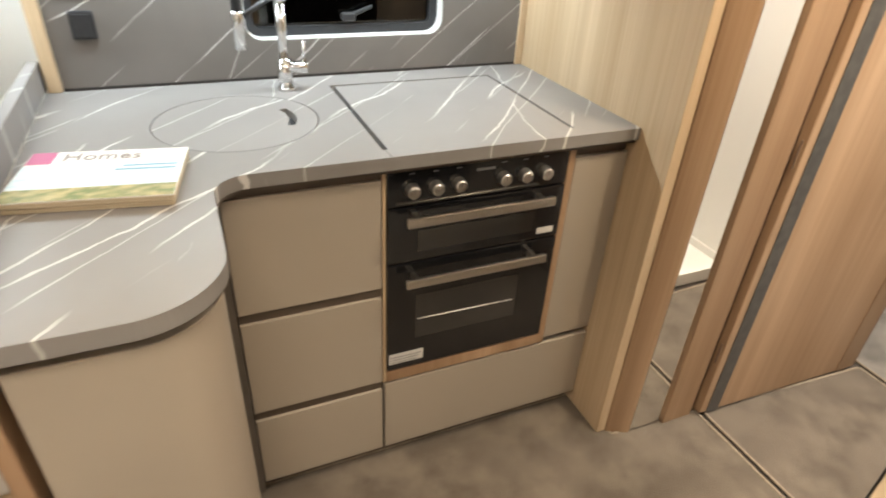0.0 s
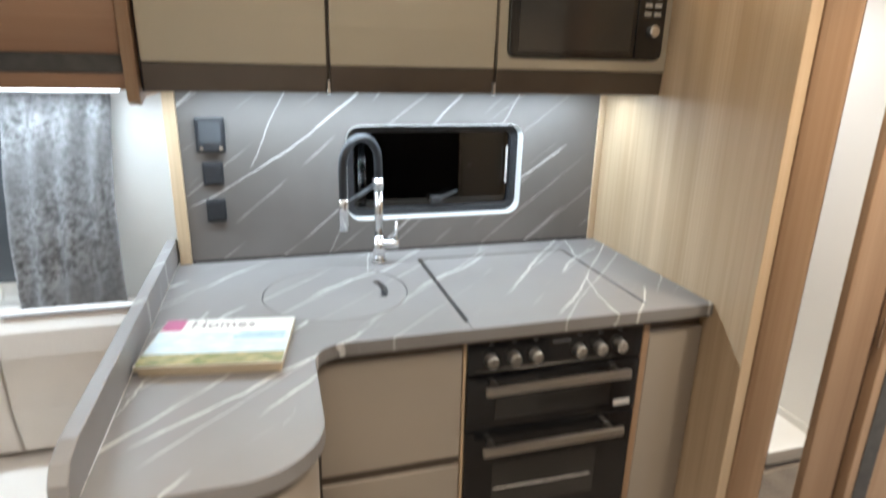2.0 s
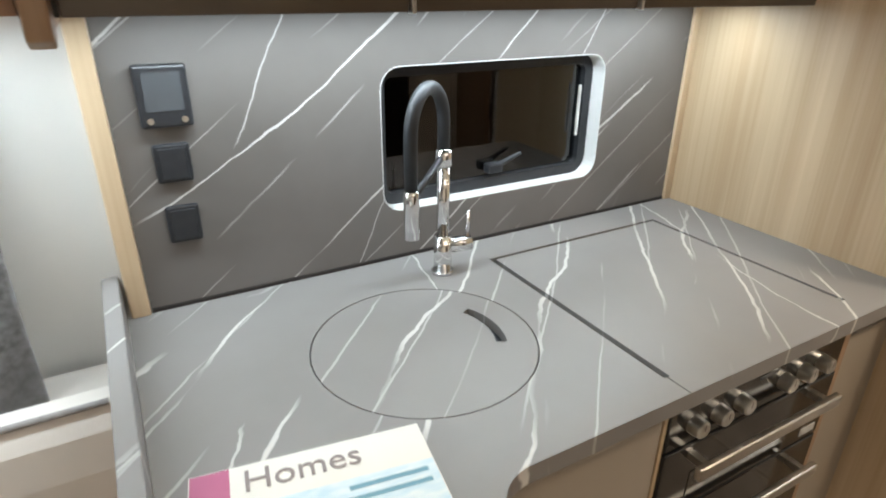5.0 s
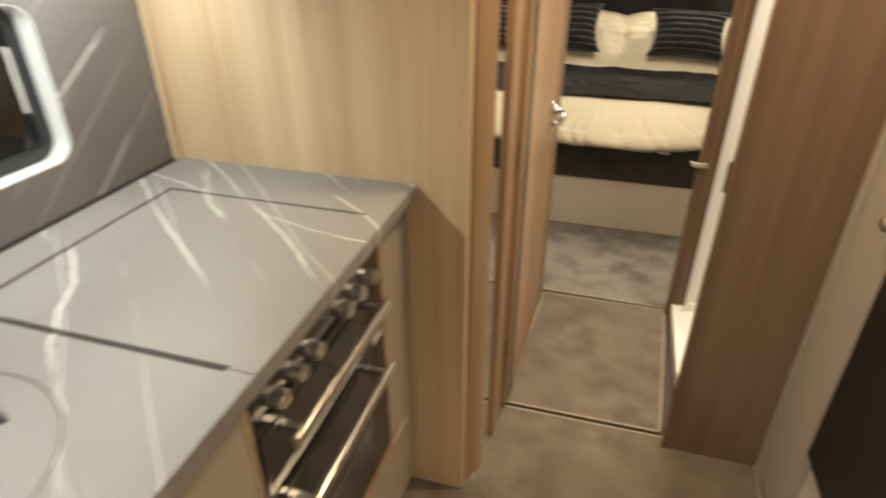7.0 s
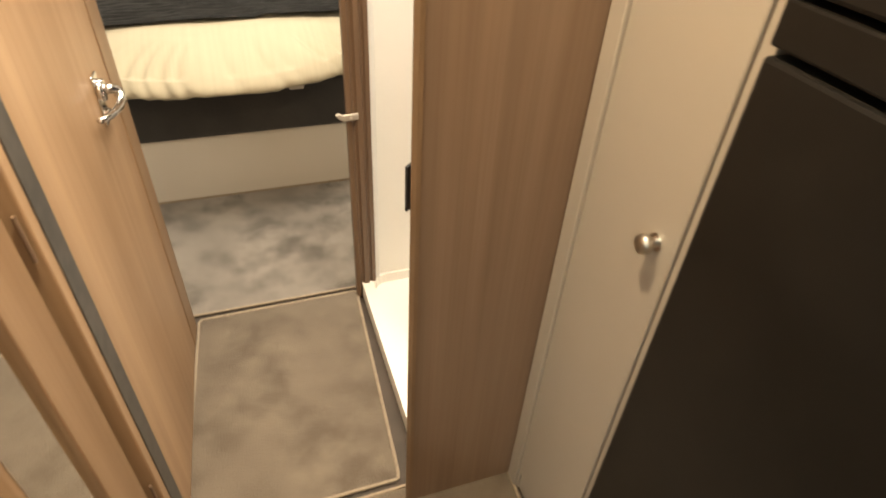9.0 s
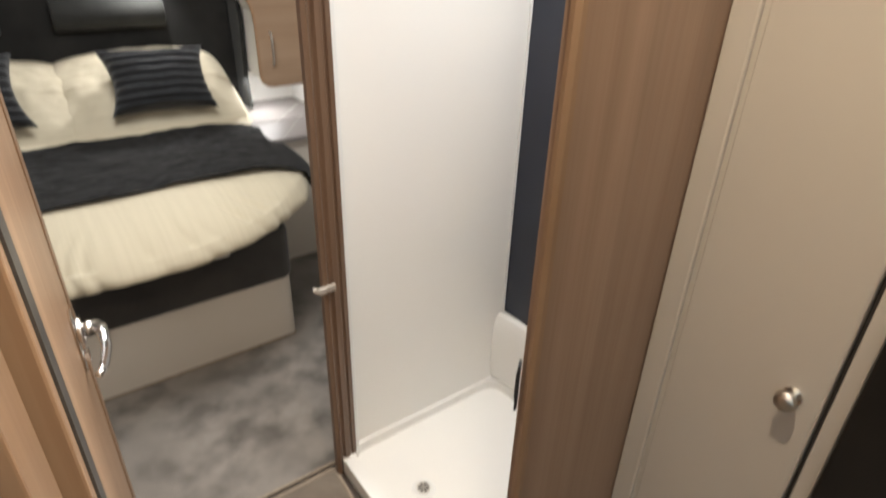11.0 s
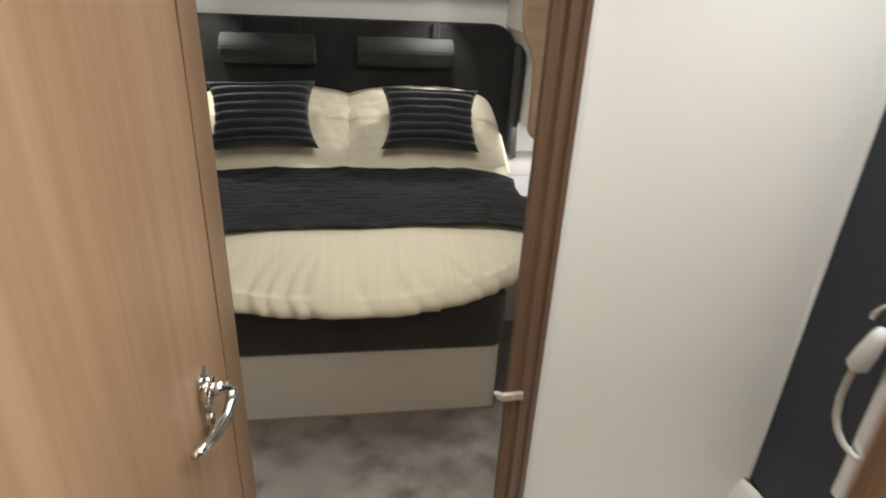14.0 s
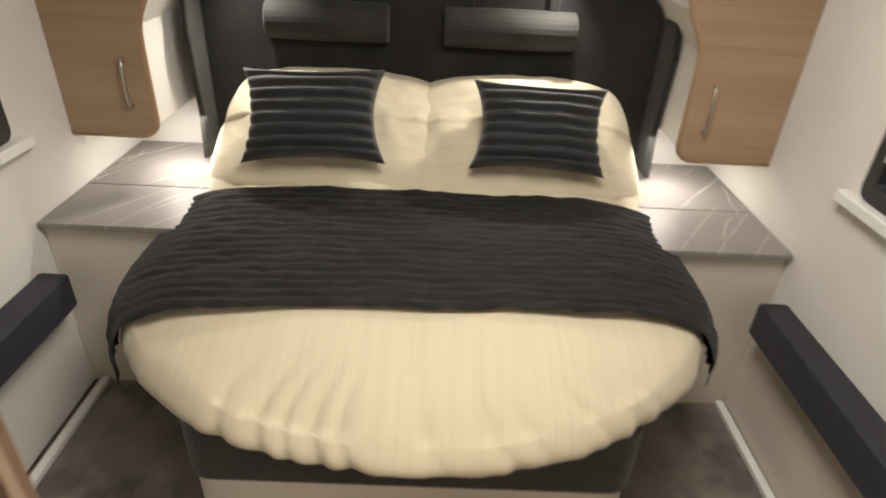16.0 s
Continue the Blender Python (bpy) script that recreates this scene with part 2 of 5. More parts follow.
def marble(name, base, base2, turn_in, rough=0.42, bold=1.0, wander=1.0):
    """Grey stone laminate with long slanting white veins of uneven width that break off."""
    m = mat(name, base, rough, second=base2, scale=3.5, detail=6, rough_vary=0.07)
    nt = m.node_tree
    b = nt.nodes["Principled BSDF"]
    src = b.inputs["Base Color"].links[0].from_socket
    tc = nt.nodes.new("ShaderNodeTexCoord")

    def op(kind, a, c=0.0, clamp=False):
        n = nt.nodes.new("ShaderNodeMath")
        n.operation, n.use_clamp = kind, clamp
        for i, v in enumerate((a, c)):
            if isinstance(v, (int, float)):
                n.inputs[i].default_value = v
            else:
                nt.links.new(v, n.inputs[i])
        return n.outputs[0]

    def rough_noise(vec, stretch, scale, detail):
        mp = nt.nodes.new("ShaderNodeMapping")
        mp.inputs["Scale"].default_value = stretch
        nt.links.new(vec, mp.inputs["Vector"])
        n = nt.nodes.new("ShaderNodeTexNoise")
        n.inputs["Scale"].default_value, n.inputs["Detail"].default_value = scale, detail
        nt.links.new(mp.outputs[0], n.inputs["Vector"])
        return n.outputs["Fac"]

    total = None
    for turn, freq, width, gate, seed, bright in ((0, 6.3, 0.0025, 0.47, 0.0, 1.0), (7, 4.1, 0.0032, 0.50, 7.3, 1.0), (-24, 3.4, 0.0018, 0.53, 3.1, 0.8), (3, 11.0, 0.0016, 0.49, 12.7, 0.55)):
        mp = nt.nodes.new("ShaderNodeMapping")
        mp.inputs["Rotation"].default_value = [radians(turn_in[0]), radians(turn_in[1]), radians(turn_in[2] + turn)]
        mp.inputs["Location"].default_value = (seed, seed * 0.7, 0)
        nt.links.new(tc.outputs["Object"], mp.inputs["Vector"])
        vec = mp.outputs[0]
        sep = nt.nodes.new("ShaderNodeSeparateXYZ")
        nt.links.new(vec, sep.inputs[0])
        slow = op("MULTIPLY", rough_noise(vec, (0.6, 1, 1), 2.2, 2.0), 1.1 * wander)
        quick = op("MULTIPLY", rough_noise(vec, (1, 1, 1), 17.0, 4.0), 0.13 * wander)
        pos = op("ADD", op("MULTIPLY", sep.outputs[1], freq), op("ADD", slow, quick))
        far = op("ABSOLUTE", op("SUBTRACT", op("FRACT", pos), 0.5))
        g = rough_noise(vec, (0.45, 1.4, 1), 5.0, 2.0)
        on = op("MULTIPLY", op("SUBTRACT", g, gate), 14.0, True)
        wide = op("MULTIPLY", op("ADD", op("MULTIPLY", rough_noise(vec, (1, 1, 1), 9.0, 2.0), 1.6), 0.15), width * freq * bold)
        line = op("MULTIPLY", op("SUBTRACT", 1.0, op("DIVIDE", far, wide), True), 2.2, True)
        vein = op("MULTIPLY", op("MULTIPLY", line, on), bright)
        total = vein if total is None else op("MAXIMUM", total, vein)
    mx = nt.nodes.new("ShaderNodeMixRGB")
    nt.links.new(op("MULTIPLY", total, 0.85), mx.inputs["Fac"])
    nt.links.new(src, mx.inputs["Color1"])
    mx.inputs["Color2"].default_value = (0.66, 0.64, 0.61, 1)
    nt.links.new(mx.outputs[0], b.inputs["Base Color"])


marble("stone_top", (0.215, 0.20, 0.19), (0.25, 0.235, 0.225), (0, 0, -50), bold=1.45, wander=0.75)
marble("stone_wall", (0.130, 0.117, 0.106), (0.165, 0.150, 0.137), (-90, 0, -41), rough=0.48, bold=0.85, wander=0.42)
marble("stone_shelf", (0.21, 0.19, 0.18), (0.25, 0.23, 0.22), (0, 0, 35))

# ---- helpers for shapes ----
OFF = {}


def thing(name, loc, label, category, group="", kind=""):
    ob = new(name)
    ob.location = loc
    OFF[ob.name] = Vector(loc)
    return tagged(ob, label, category, group, kind)


def part(name, bm, material, parent=None, label="", smooth=False):
    """Links a bmesh, given in world metres, as one mesh object under a thing or under a part."""
    off = OFF[parent.name] if parent else Vector((0, 0, 0))
    bmesh.ops.translate(bm, verts=bm.verts, vec=-off)
    bmesh.ops.recalc_face_normals(bm, faces=bm.faces)
    me = bpy.data.meshes.new(name)
    bm.to_mesh(me)
    bm.free()
    me.materials.append(MAT[material])
    if smooth:
        for p in me.polygons:
            p.use_smooth = True
    ob = new(name, me)
    if parent:
        ob.parent = parent
        OFF[ob.name] = off
    if label:
        ob["label"] = label
    return ob


def solo(name, bm, material, label, category, group="", kind="", smooth=False):
    """A thing that is a single mesh, with its origin at its base."""
    vs = [v.co.copy() for v in bm.verts]
    base = Vector(((min(v.x for v in vs) + max(v.x for v in vs)) / 2, (min(v.y for v in vs) + max(v.y for v in vs)) / 2, min(v.z for v in vs)))
    bmesh.ops.translate(bm, verts=bm.verts, vec=-base)
    ob = part(name, bm, material, None, "", smooth)
    ob.location = base
    OFF[ob.name] = base
    return tagged(ob, label, category, group, kind)


def add_box(bm, x0, x1, y0, y1, z0, z1, bevel=0.0, seg=2):
    made = bmesh.ops.create_cube(bm, size=1.0)
    for v in made["verts"]:
        v.co = Vector(((x0 + x1) / 2 + v.co.x * (x1 - x0), (y0 + y1) / 2 + v.co.y * (y1 - y0), (z0 + z1) / 2 + v.co.z * (z1 - z0)))
    if bevel:
        es = list({e for v in made["verts"] for e in v.link_edges})
        bmesh.ops.bevel(bm, geom=es, offset=bevel, segments=seg, affect="EDGES", profile=0.5)
    return bm


def box(x0, x1, y0, y1, z0, z1, bevel=0.0, seg=2):
    return add_box(bmesh.new(), min(x0, x1), max(x0, x1), min(y0, y1), max(y0, y1), min(z0, z1), max(z0, z1), bevel, seg)


def add_tube(bm, pts, r, n=12, caps=True):
    """A round tube along points; r is one radius or one for each point."""
    pts = [Vector(p) for p in pts]
    rs = r if isinstance(r, (list, tuple)) else [r] * len(pts)
    rings, ref = [], None
    for i, p in enumerate(pts):
        d = (pts[min(i + 1, len(pts) - 1)] - pts[max(i - 1, 0)]).normalized()
        if ref is None:
            ref = d.orthogonal().normalized()
        ref = (ref - d * ref.dot(d)).normalized()
        s = d.cross(ref)
        rings.append([bm.verts.new(p + (ref * math.cos(a) + s * math.sin(a)) * rs[i]) for a in (2 * math.pi * k / n for k in range(n))])
    for a, b in zip(rings, rings[1:]):
        for k in range(n):
            bm.faces.new((a[k], a[(k + 1) % n], b[(k + 1) % n], b[k]))
    if caps:
        bm.faces.new(rings[0][::-1])
        bm.faces.new(rings[-1])
    return bm


def tube(pts, r, n=12):
    return add_tube(bmesh.new(), pts, r, n)


def prism(outline, axis, a, b, bevel=0.0, holes=()):
    """A flat outline in two axes, pulled from a to b along the third, with holes cut through it."""
    def at(u, v, w):
        return {"z": Vector((u, v, w)), "y": Vector((u, w, v)), "x": Vector((w, u, v))}[axis]
    bm = bmesh.new()
    if not holes:
        lo = [bm.verts.new(at(u, v, a)) for u, v in outline]
        hi = [bm.verts.new(at(u, v, b)) for u, v in outline]
        bm.faces.new(lo[::-1])
        bm.faces.new(hi)
        n = len(lo)
        for k in range(n):
            bm.faces.new((lo[k], lo[(k + 1) % n], hi[(k + 1) % n], hi[k]))
    else:
        for w in (a, b):
            es = []
            for loop in (outline, *holes):
                vs = [bm.verts.new(at(u, v, w)) for u, v in loop]
                es += [bm.edges.new((vs[k], vs[(k + 1) % len(vs)])) for k in range(len(vs))]
            bmesh.ops.triangle_fill(bm, use_beauty=True, use_dissolve=False, edges=es)
        for loop in (outline, *holes):
            n = len(loop)
            for k in range(n):
                q = [at(*loop[k], a), at(*loop[(k + 1) % n], a), at(*loop[(k + 1) % n], b), at(*loop[k], b)]
                bm.faces.new([bm.verts.new(p) for p in q])
        bmesh.ops.remove_doubles(bm, verts=bm.verts, dist=1e-5)
    if bevel:
        bmesh.ops.recalc_face_normals(bm, faces=bm.faces)
        es = [e for e in bm.edges if len(e.link_faces) == 2 and e.calc_face_angle(0) > 0.9]
        bmesh.ops.bevel(bm, geom=es, offset=bevel, segments=2, affect="EDGES", profile=0.5)
    return bm


def rounded(x0, x1, y0, y1, r, n=6):
    """A rounded rectangle, anticlockwise; r is one radius or four: from the low corner round."""
    rr = r if isinstance(r, (list, tuple)) else [r] * 4
    pts = []
    for (cx, cy, sx, sy, a0), q in zip(((x0, y0, 1, 1, 180), (x1, y0, -1, 1, 270), (x1, y1, -1, -1, 0), (x0, y1, 1, -1, 90)), rr):
        if q < 1e-4:
            pts.append((cx, cy))
            continue
        for k in range(n + 1):
            a = radians(a0 + 90 * k / n)
            pts.append((cx + sx * q + q * math.cos(a), cy + sy * q + q * math.sin(a)))
    return pts


def disc(c, axis, r, depth, n=24, bevel=0.0):
    d = {"x": Vector((depth, 0, 0)), "y": Vector((0, depth, 0)), "z": Vector((0, 0, depth))}[axis]
    c = Vector(c)
    if bevel:
        return tube([c, c + d * 0.001, c + d * 0.8, c + d], [r * 0.97, r, r, r - bevel], n)
    return tube([c, c + d], r, n)


def sheet(f, nu, nv, close=False):
    """A grid of points f(u, v), u and v from 0 to 1."""
    bm = bmesh.new()
    g = [[bm.verts.new(f(i / nu, j / nv)) for j in range(nv + 1)] for i in range(nu + 1)]
    for i in range(nu):
        for j in range(nv):
            bm.faces.new((g[i][j], g[i + 1][j], g[i + 1][j + 1], g[i][j + 1]))
    if close:
        bmesh.ops.remove_doubles(bm, verts=bm.verts, dist=1e-5)
    return bm


def text_mesh(body, size, m, depth=0.0004):
    """The words as a flat bmesh, at the pose m."""
    cu = bpy.data.curves.new("words", "FONT")
    cu.body, cu.size, cu.extrude, cu.resolution_u = body, size, depth, 3
    ob = bpy.data.objects.new("words", cu)
    scene.collection.objects.link(ob)
    me = ob.to_mesh()
    bm = bmesh.new()
    bm.from_mesh(me)
    ob.to_mesh_clear()
    bpy.data.objects.remove(ob)
    bpy.data.curves.remove(cu)
    bmesh.ops.transform(bm, matrix=m, verts=bm.verts)
    return bm

# ---- the structure ----
def setting(name, bm, material, smooth=False):
    return tagged(part(name, bm, material, None, "", smooth), kind="structure")


TOP = 1.90          # ceiling
LEFT, RIGHT = 0.105, -1.965   # side walls of the bedroom
HEAD = 2.88         # wall behind the bed
FRONT = -3.3        # far end of the lounge, behind the camera

setting("floor", box(FRONT, HEAD, -2.05, 0.15, -0.05, -0.008), "subfloor")
setting("ceiling", box(FRONT, HEAD + 0.06, -2.05, 0.18, TOP, TOP + 0.04), "ceiling_white")
setting("ceiling_edge_trim", box(-0.8, -0.02, -0.42, -0.16, 1.855, 1.90, 0.01), "ceiling_trim")

# carpets, bound at their edges
def carpet(name, outline, material, label):
    th = thing(name, (sum(p[0] for p in outline) / len(outline), sum(p[1] for p in outline) / len(outline), -0.008), label, "carpet")
    part("carpet_surface", prism(outline, "z", -0.008, 0.0), material, th)
    pts = [Vector((x, y, -0.001)) for x, y in outline]
    bm = bmesh.new()
    for a, b in zip(pts, pts[1:] + pts[:1]):
        add_tube(bm, [a, b], 0.0045, 8)
    part("binding", bm, "carpet_binding", th, "stitched beige carpet binding")
    return th


carpet("kitchen_carpet", rounded(-3.2, 0.352, -1.47, -0.505, 0.01, 3)[:8] + [(0.345, -0.70), (0.04, -0.70), (0.02, -0.515), (-3.2, -0.515)], "carpet",
       "mottled taupe bound carpet on the kitchen floor")
carpet("corridor_carpet", [(0.372, -1.207), (0.388, -1.212), (1.036, -1.246), (1.046, -1.236), (1.042, -0.770), (1.030, -0.762), (0.384, -0.724), (0.368, -0.738)], "carpet", "mottled taupe bound carpet in the narrow corridor")
carpet("bedroom_carpet", [(1.066, -1.95), (2.26, -1.95), (2.26, 0.09), (1.066, 0.09)], "carpet_grey", "mottled grey carpet around the island bed")

# kitchen side wall with the window opening
KW = rounded(-0.785, -0.262, 0.995, 1.262, 0.04)
setting("wall_kitchen", prism([(-1.24, 0.30), (0.06, 0.30), (0.06, TOP), (-1.24, TOP)], "y", 0.02, 0.09, holes=[KW]), "white_wall")
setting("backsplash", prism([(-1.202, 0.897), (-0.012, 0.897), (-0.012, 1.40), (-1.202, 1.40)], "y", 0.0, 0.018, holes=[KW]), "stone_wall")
setting("backsplash_seal", box(-1.2, -0.012, -0.004, 0.004, 0.9005, 0.906), "shadow_gap")
setting("trim_backsplash_a", box(-1.232, -1.203, -0.012, 0.02, 0.9, 1.36, 0.003), "oak")
setting("trim_backsplash_b", box(-0.022, -0.001, -0.010, -0.001, 0.9, 1.36, 0.002), "oak")
setting("wall_lounge_side", box(FRONT, -1.24, 0.075, 0.13, 0, TOP), "white_wall")
setting("wall_lounge_end", box(FRONT - 0.05, FRONT, -2.05, 0.18, 0, TOP), "white_wall")
setting("wall_opposite", box(FRONT, -0.62, -2.02, -1.965, 0, TOP), "white_wall")

# partition at the end of the kitchen
setting("partition_kitchen", box(0.0, 0.03, -0.68, 0.13, 0, TOP, 0.002), "oak")
setting("partition_end_a", prism([(0.0305, -0.655), (0.0305, -0.684), (0.040, -0.690), (0.084, -0.710), (0.093, -0.711), (0.093, -0.655)], "z", 0, TOP), "oak_warm")
setting("partition_end_b", box(0.212, 0.318, -0.722, -0.655, 0, TOP, 0.002), "oak_warm")
setting("partition_backing", box(0.031, 0.362, -0.654, -0.62, 0, TOP), "cabinet_carcass")
mirror = thing("wall_mirror", (0.152, -0.68, 0.01), "tall narrow mirror set between oak uprights", "mirror")
part("glass", box(0.094, 0.211, -0.712, -0.704, 0.01, 1.86), "mirror_glass", mirror)
part("backing", box(0.094, 0.211, -0.7035, -0.655, 0.01, 1.86), "cabinet_carcass", mirror)
setting("door_1_frame", box(0.3185, 0.345, -0.712, -0.655, 0, TOP), "walnut")
setting("wall_washroom", box(0.363, 1.06, -0.64, -0.61, 0, TOP), "walnut_panel")

# bedroom partition with its posts
setting("post_corridor_right", prism([(1.104, -1.306), (1.092, -1.298), (1.070, -1.279), (1.056, -1.265), (1.046, -1.250), (1.030, -1.243), (1.018, -1.245), (1.014, -1.255), (1.0205, -1.261), (1.0205, -1.265), (1.013, -1.271),
                                       (1.013, -1.284), (1.0205, -1.288), (1.0205, -1.292), (1.016, -1.295), (1.018, -1.306)], "z", 0, TOP), "walnut")
setting("post_corridor_left", prism([(1.066, -0.660), (1.10, -0.660), (1.100, -0.716), (1.092, -0.724), (1.086, -0.718), (1.080, -0.728), (1.066, -0.734)], "z", 0, TOP), "walnut_panel")
setting("wall_bedroom_left", box(1.066, 1.10, -0.66, LEFT, 0, TOP), "white_wall")
setting("wall_bedroom_right", box(1.064, 1.10, RIGHT, -1.308, 0, TOP), "white_wall")
setting("wall_shower_back", prism([(-1.965, 0.03), (-1.323, 0.03), (-1.323, TOP), (-1.965, TOP)], "x", 1.050, 1.063), "shower_white")
setting("shower_edge_trim", box(1.030, 1.0625, -1.323, -1.3075, 0.03, TOP, 0.003), "white_plastic")
LWr = rounded(1.40, 2.262, 0.815, 1.45, 0.03)
setting("wall_side_left", prism([(1.066, 0), (HEAD, 0), (HEAD, TOP), (1.066, TOP)], "y", LEFT, LEFT + 0.05, holes=[LWr]), "white_wall")
RWr = rounded(1.25, 2.112, 0.830, 1.45, 0.03)
setting("wall_side_right", prism([(0.36, 0), (HEAD, 0), (HEAD, TOP), (0.36, TOP)], "y", RIGHT - 0.05, RIGHT, holes=[RWr]), "white_wall")
setting("wall_bed_head", box(HEAD, HEAD + 0.05, RIGHT - 0.05, LEFT + 0.05, 0, TOP), "white_wall")
setting("wall_kitchen_outer", box(0.031, 1.065, 0.08, 0.13, 0, TOP), "white_wall")
setting("wall_wardrobe_back", box(-0.62, 0.36, -2.02, -1.97, 0, TOP), "white_wall")
setting("skirting_bedroom_right", box(1.12, 2.258, RIGHT + 0.030, RIGHT + 0.055, 0, 0.022, 0.004), "white_plastic")
setting("skirting_bedroom_left", box(1.12, 2.258, LEFT - 0.055, LEFT - 0.030, 0, 0.022, 0.004), "white_plastic")
setting("wall_bedroom_side_plinth_right", prism([(-1.963, 0), (-1.940, 0), (-1.955, 0.36), (-1.963, 0.36)], "x", 1.12, 2.26), "cream_panel")

# shower
setting("wall_shower_navy", box(0.392, 1.049, -1.896, -1.868, 0.318, TOP), "navy_panel")
setting("wall_shower_navy_trim", box(1.0435, 1.0495, -1.8675, -1.861, 0.318, TOP, 0.002), "white_plastic")
tray = thing("shower_tray", (0.72, -1.55, 0), "white moulded shower tray with a raised rim", "shower tray")
TO = rounded(0.392, 1.049, -1.867, -1.262, 0.012, 3)
TI = rounded(0.425, 1.040, -1.848, -1.296, 0.05, 6)
part("rim", prism(TO, "z", 0.0, 0.055, holes=[TI]), "shower_white", tray)
part("basin", prism(TI, "z", 0.012, 0.02), "shower_white", tray)
def ledge(u, v):
    x = 0.392 + 0.657 * u
    p = [(-1.852, 0.056), (-1.846, 0.07), (-1.842, 0.12), (-1.840, 0.19), (-1.841, 0.255), (-1.846, 0.288), (-1.854, 0.308), (-1.868, 0.317)]
    k = min(int(v * 7), 6)
    f = v * 7 - k
    near = max(0.0, (u - 0.88) / 0.12)
    y = p[k][0] * (1 - f) + p[k + 1][0] * f + 0.012 * near * near
    return Vector((x, y, p[k][1] * (1 - f) + p[k + 1][1] * f))


part("moulded_ledge", sheet(ledge, 16, 21), "shower_white", tray, smooth=True)
drain = thing("shower_drain", (0.825, -1.408, 0.02), "round chrome shower drain with white ring", "drain")
part("ring", tube([(0.825, -1.408, 0.0201), (0.825, -1.408, 0.024)], [0.034, 0.030], 28), "white_plastic", drain)
part("grate", disc((0.825, -1.408, 0.0242), "z", 0.019, 0.003, 20), "brushed_steel", drain)
bm = bmesh.new()
for k in range(6):
    a = k * math.pi / 3
    add_tube(bm, [(0.825 + 0.011 * math.cos(a), -1.408 + 0.011 * math.sin(a), 0.0271), (0.825 + 0.011 * math.cos(a), -1.408 + 0.011 * math.sin(a), 0.0278)], 0.0034, 8)
part("holes", bm, "shadow_gap", drain)

shower = thing("shower_handset", (0.86, -1.80, 0.55), "chrome hand shower with a looping hose on a navy panel", "shower")
part("column", box(0.785, 0.842, -1.8515, -1.830, 0.50, 1.50, 0.004), "chrome", shower, "polished chrome shower column")
part("slider", tube([(0.800, -1.829, 1.445), (0.820, -1.815, 1.445), (0.858, -1.812, 1.445)], [0.014, 0.013, 0.010], 16), "white_plastic", shower)
part("hook", tube([(0.862, -1.852, 0.900), (0.860, -1.815, 0.905), (0.862, -1.802, 0.898), (0.868, -1.796, 0.884), (0.868, -1.795, 0.874)], [0.006, 0.0055, 0.005, 0.0045, 0.004], 10), "chrome", shower, smooth=True)
part("bracket", tube([(0.846, -1.852, 0.835), (0.846, -1.800, 0.835)], 0.007, 12), "chrome", shower)
part("handset", tube([(0.838, -1.790, 0.872), (0.842, -1.791, 0.855), (0.850, -1.792, 0.820), (0.858, -1.793, 0.788), (0.860, -1.793, 0.780)], [0.008, 0.013, 0.017, 0.018, 0.012], 16), "white_plastic", shower, "white hand shower head", smooth=True)
ctrl_pts = [(0.860, 0.780), (0.868, 0.745), (0.873, 0.705), (0.871, 0.665), (0.862, 0.638), (0.846, 0.620), (0.826, 0.612), (0.808, 0.612)]
part("hose", tube([(x, -1.793 - 0.035 * k / 7, z) for k, (x, z) in enumerate(ctrl_pts)], 0.0062, 12), "label_silver", shower, "looping silver hose", smooth=True)
shower.location.y -= 0.016

# wood end panel of the shower, with its edging and catch
setting("panel_shower_end", prism([(0.312, -1.490), (0.312, -1.2245), (0.3395, -1.2245), (0.386, -1.285), (0.386, -1.490)], "z", 0, TOP), "walnut_panel")
setting("panel_shower_edging", prism([(0.310, -1.224), (0.310, -1.217), (0.314, -1.211), (0.321, -1.212), (0.331, -1.224)], "z", 0, TOP), "edge_strip")
setting("panel_shower_inner", box(0.312, 0.391, -1.965, -1.491, 0, TOP), "walnut_panel")
catch = thing("door_catch", (0.334, -1.212, 0.85), "small black catch plate on the wooden panel edge", "catch")
part("plate", prism([(0.3275, -1.2090), (0.3365, -1.2198), (0.3395, -1.2173), (0.3305, -1.2065)], "z", 0.820, 0.896), "black_plastic", catch)
part("slot", prism([(0.3320, -1.2078), (0.3370, -1.2138), (0.3378, -1.2131), (0.3328, -1.2071)], "z", 0.838, 0.880), "shadow_gap", catch)

# keep on the jamb
keep = thing("door_keep", (1.01, -1.245, 0.64), "small white plastic door keep on the brown jamb", "door keep")
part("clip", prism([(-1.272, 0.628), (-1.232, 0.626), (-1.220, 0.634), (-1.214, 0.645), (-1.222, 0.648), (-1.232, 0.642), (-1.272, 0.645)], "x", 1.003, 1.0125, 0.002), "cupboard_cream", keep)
part("screw", disc((1.0028, -1.252, 0.636), "x", 0.004, -0.0015, 12), "brushed_steel", keep)

# washroom door, standing slightly ajar
def turned(bm, pivot, angle):
    bmesh.ops.rotate(bm, verts=bm.verts, cent=pivot, matrix=Matrix.Rotation(radians(angle), 3, "Z"))
    return bm


PIV, AJAR = Vector((0.338, -0.738, 0)), -1.6
door = thing("washroom_door", (0.72, -0.71, 0.012), "oak veneer washroom door standing slightly ajar, with a dark vertical inlay", "door")
def dpart(name, bm, material, parent, label="", smooth=False):
    return part(name, turned(bm, PIV, AJAR), material, parent, label, smooth)


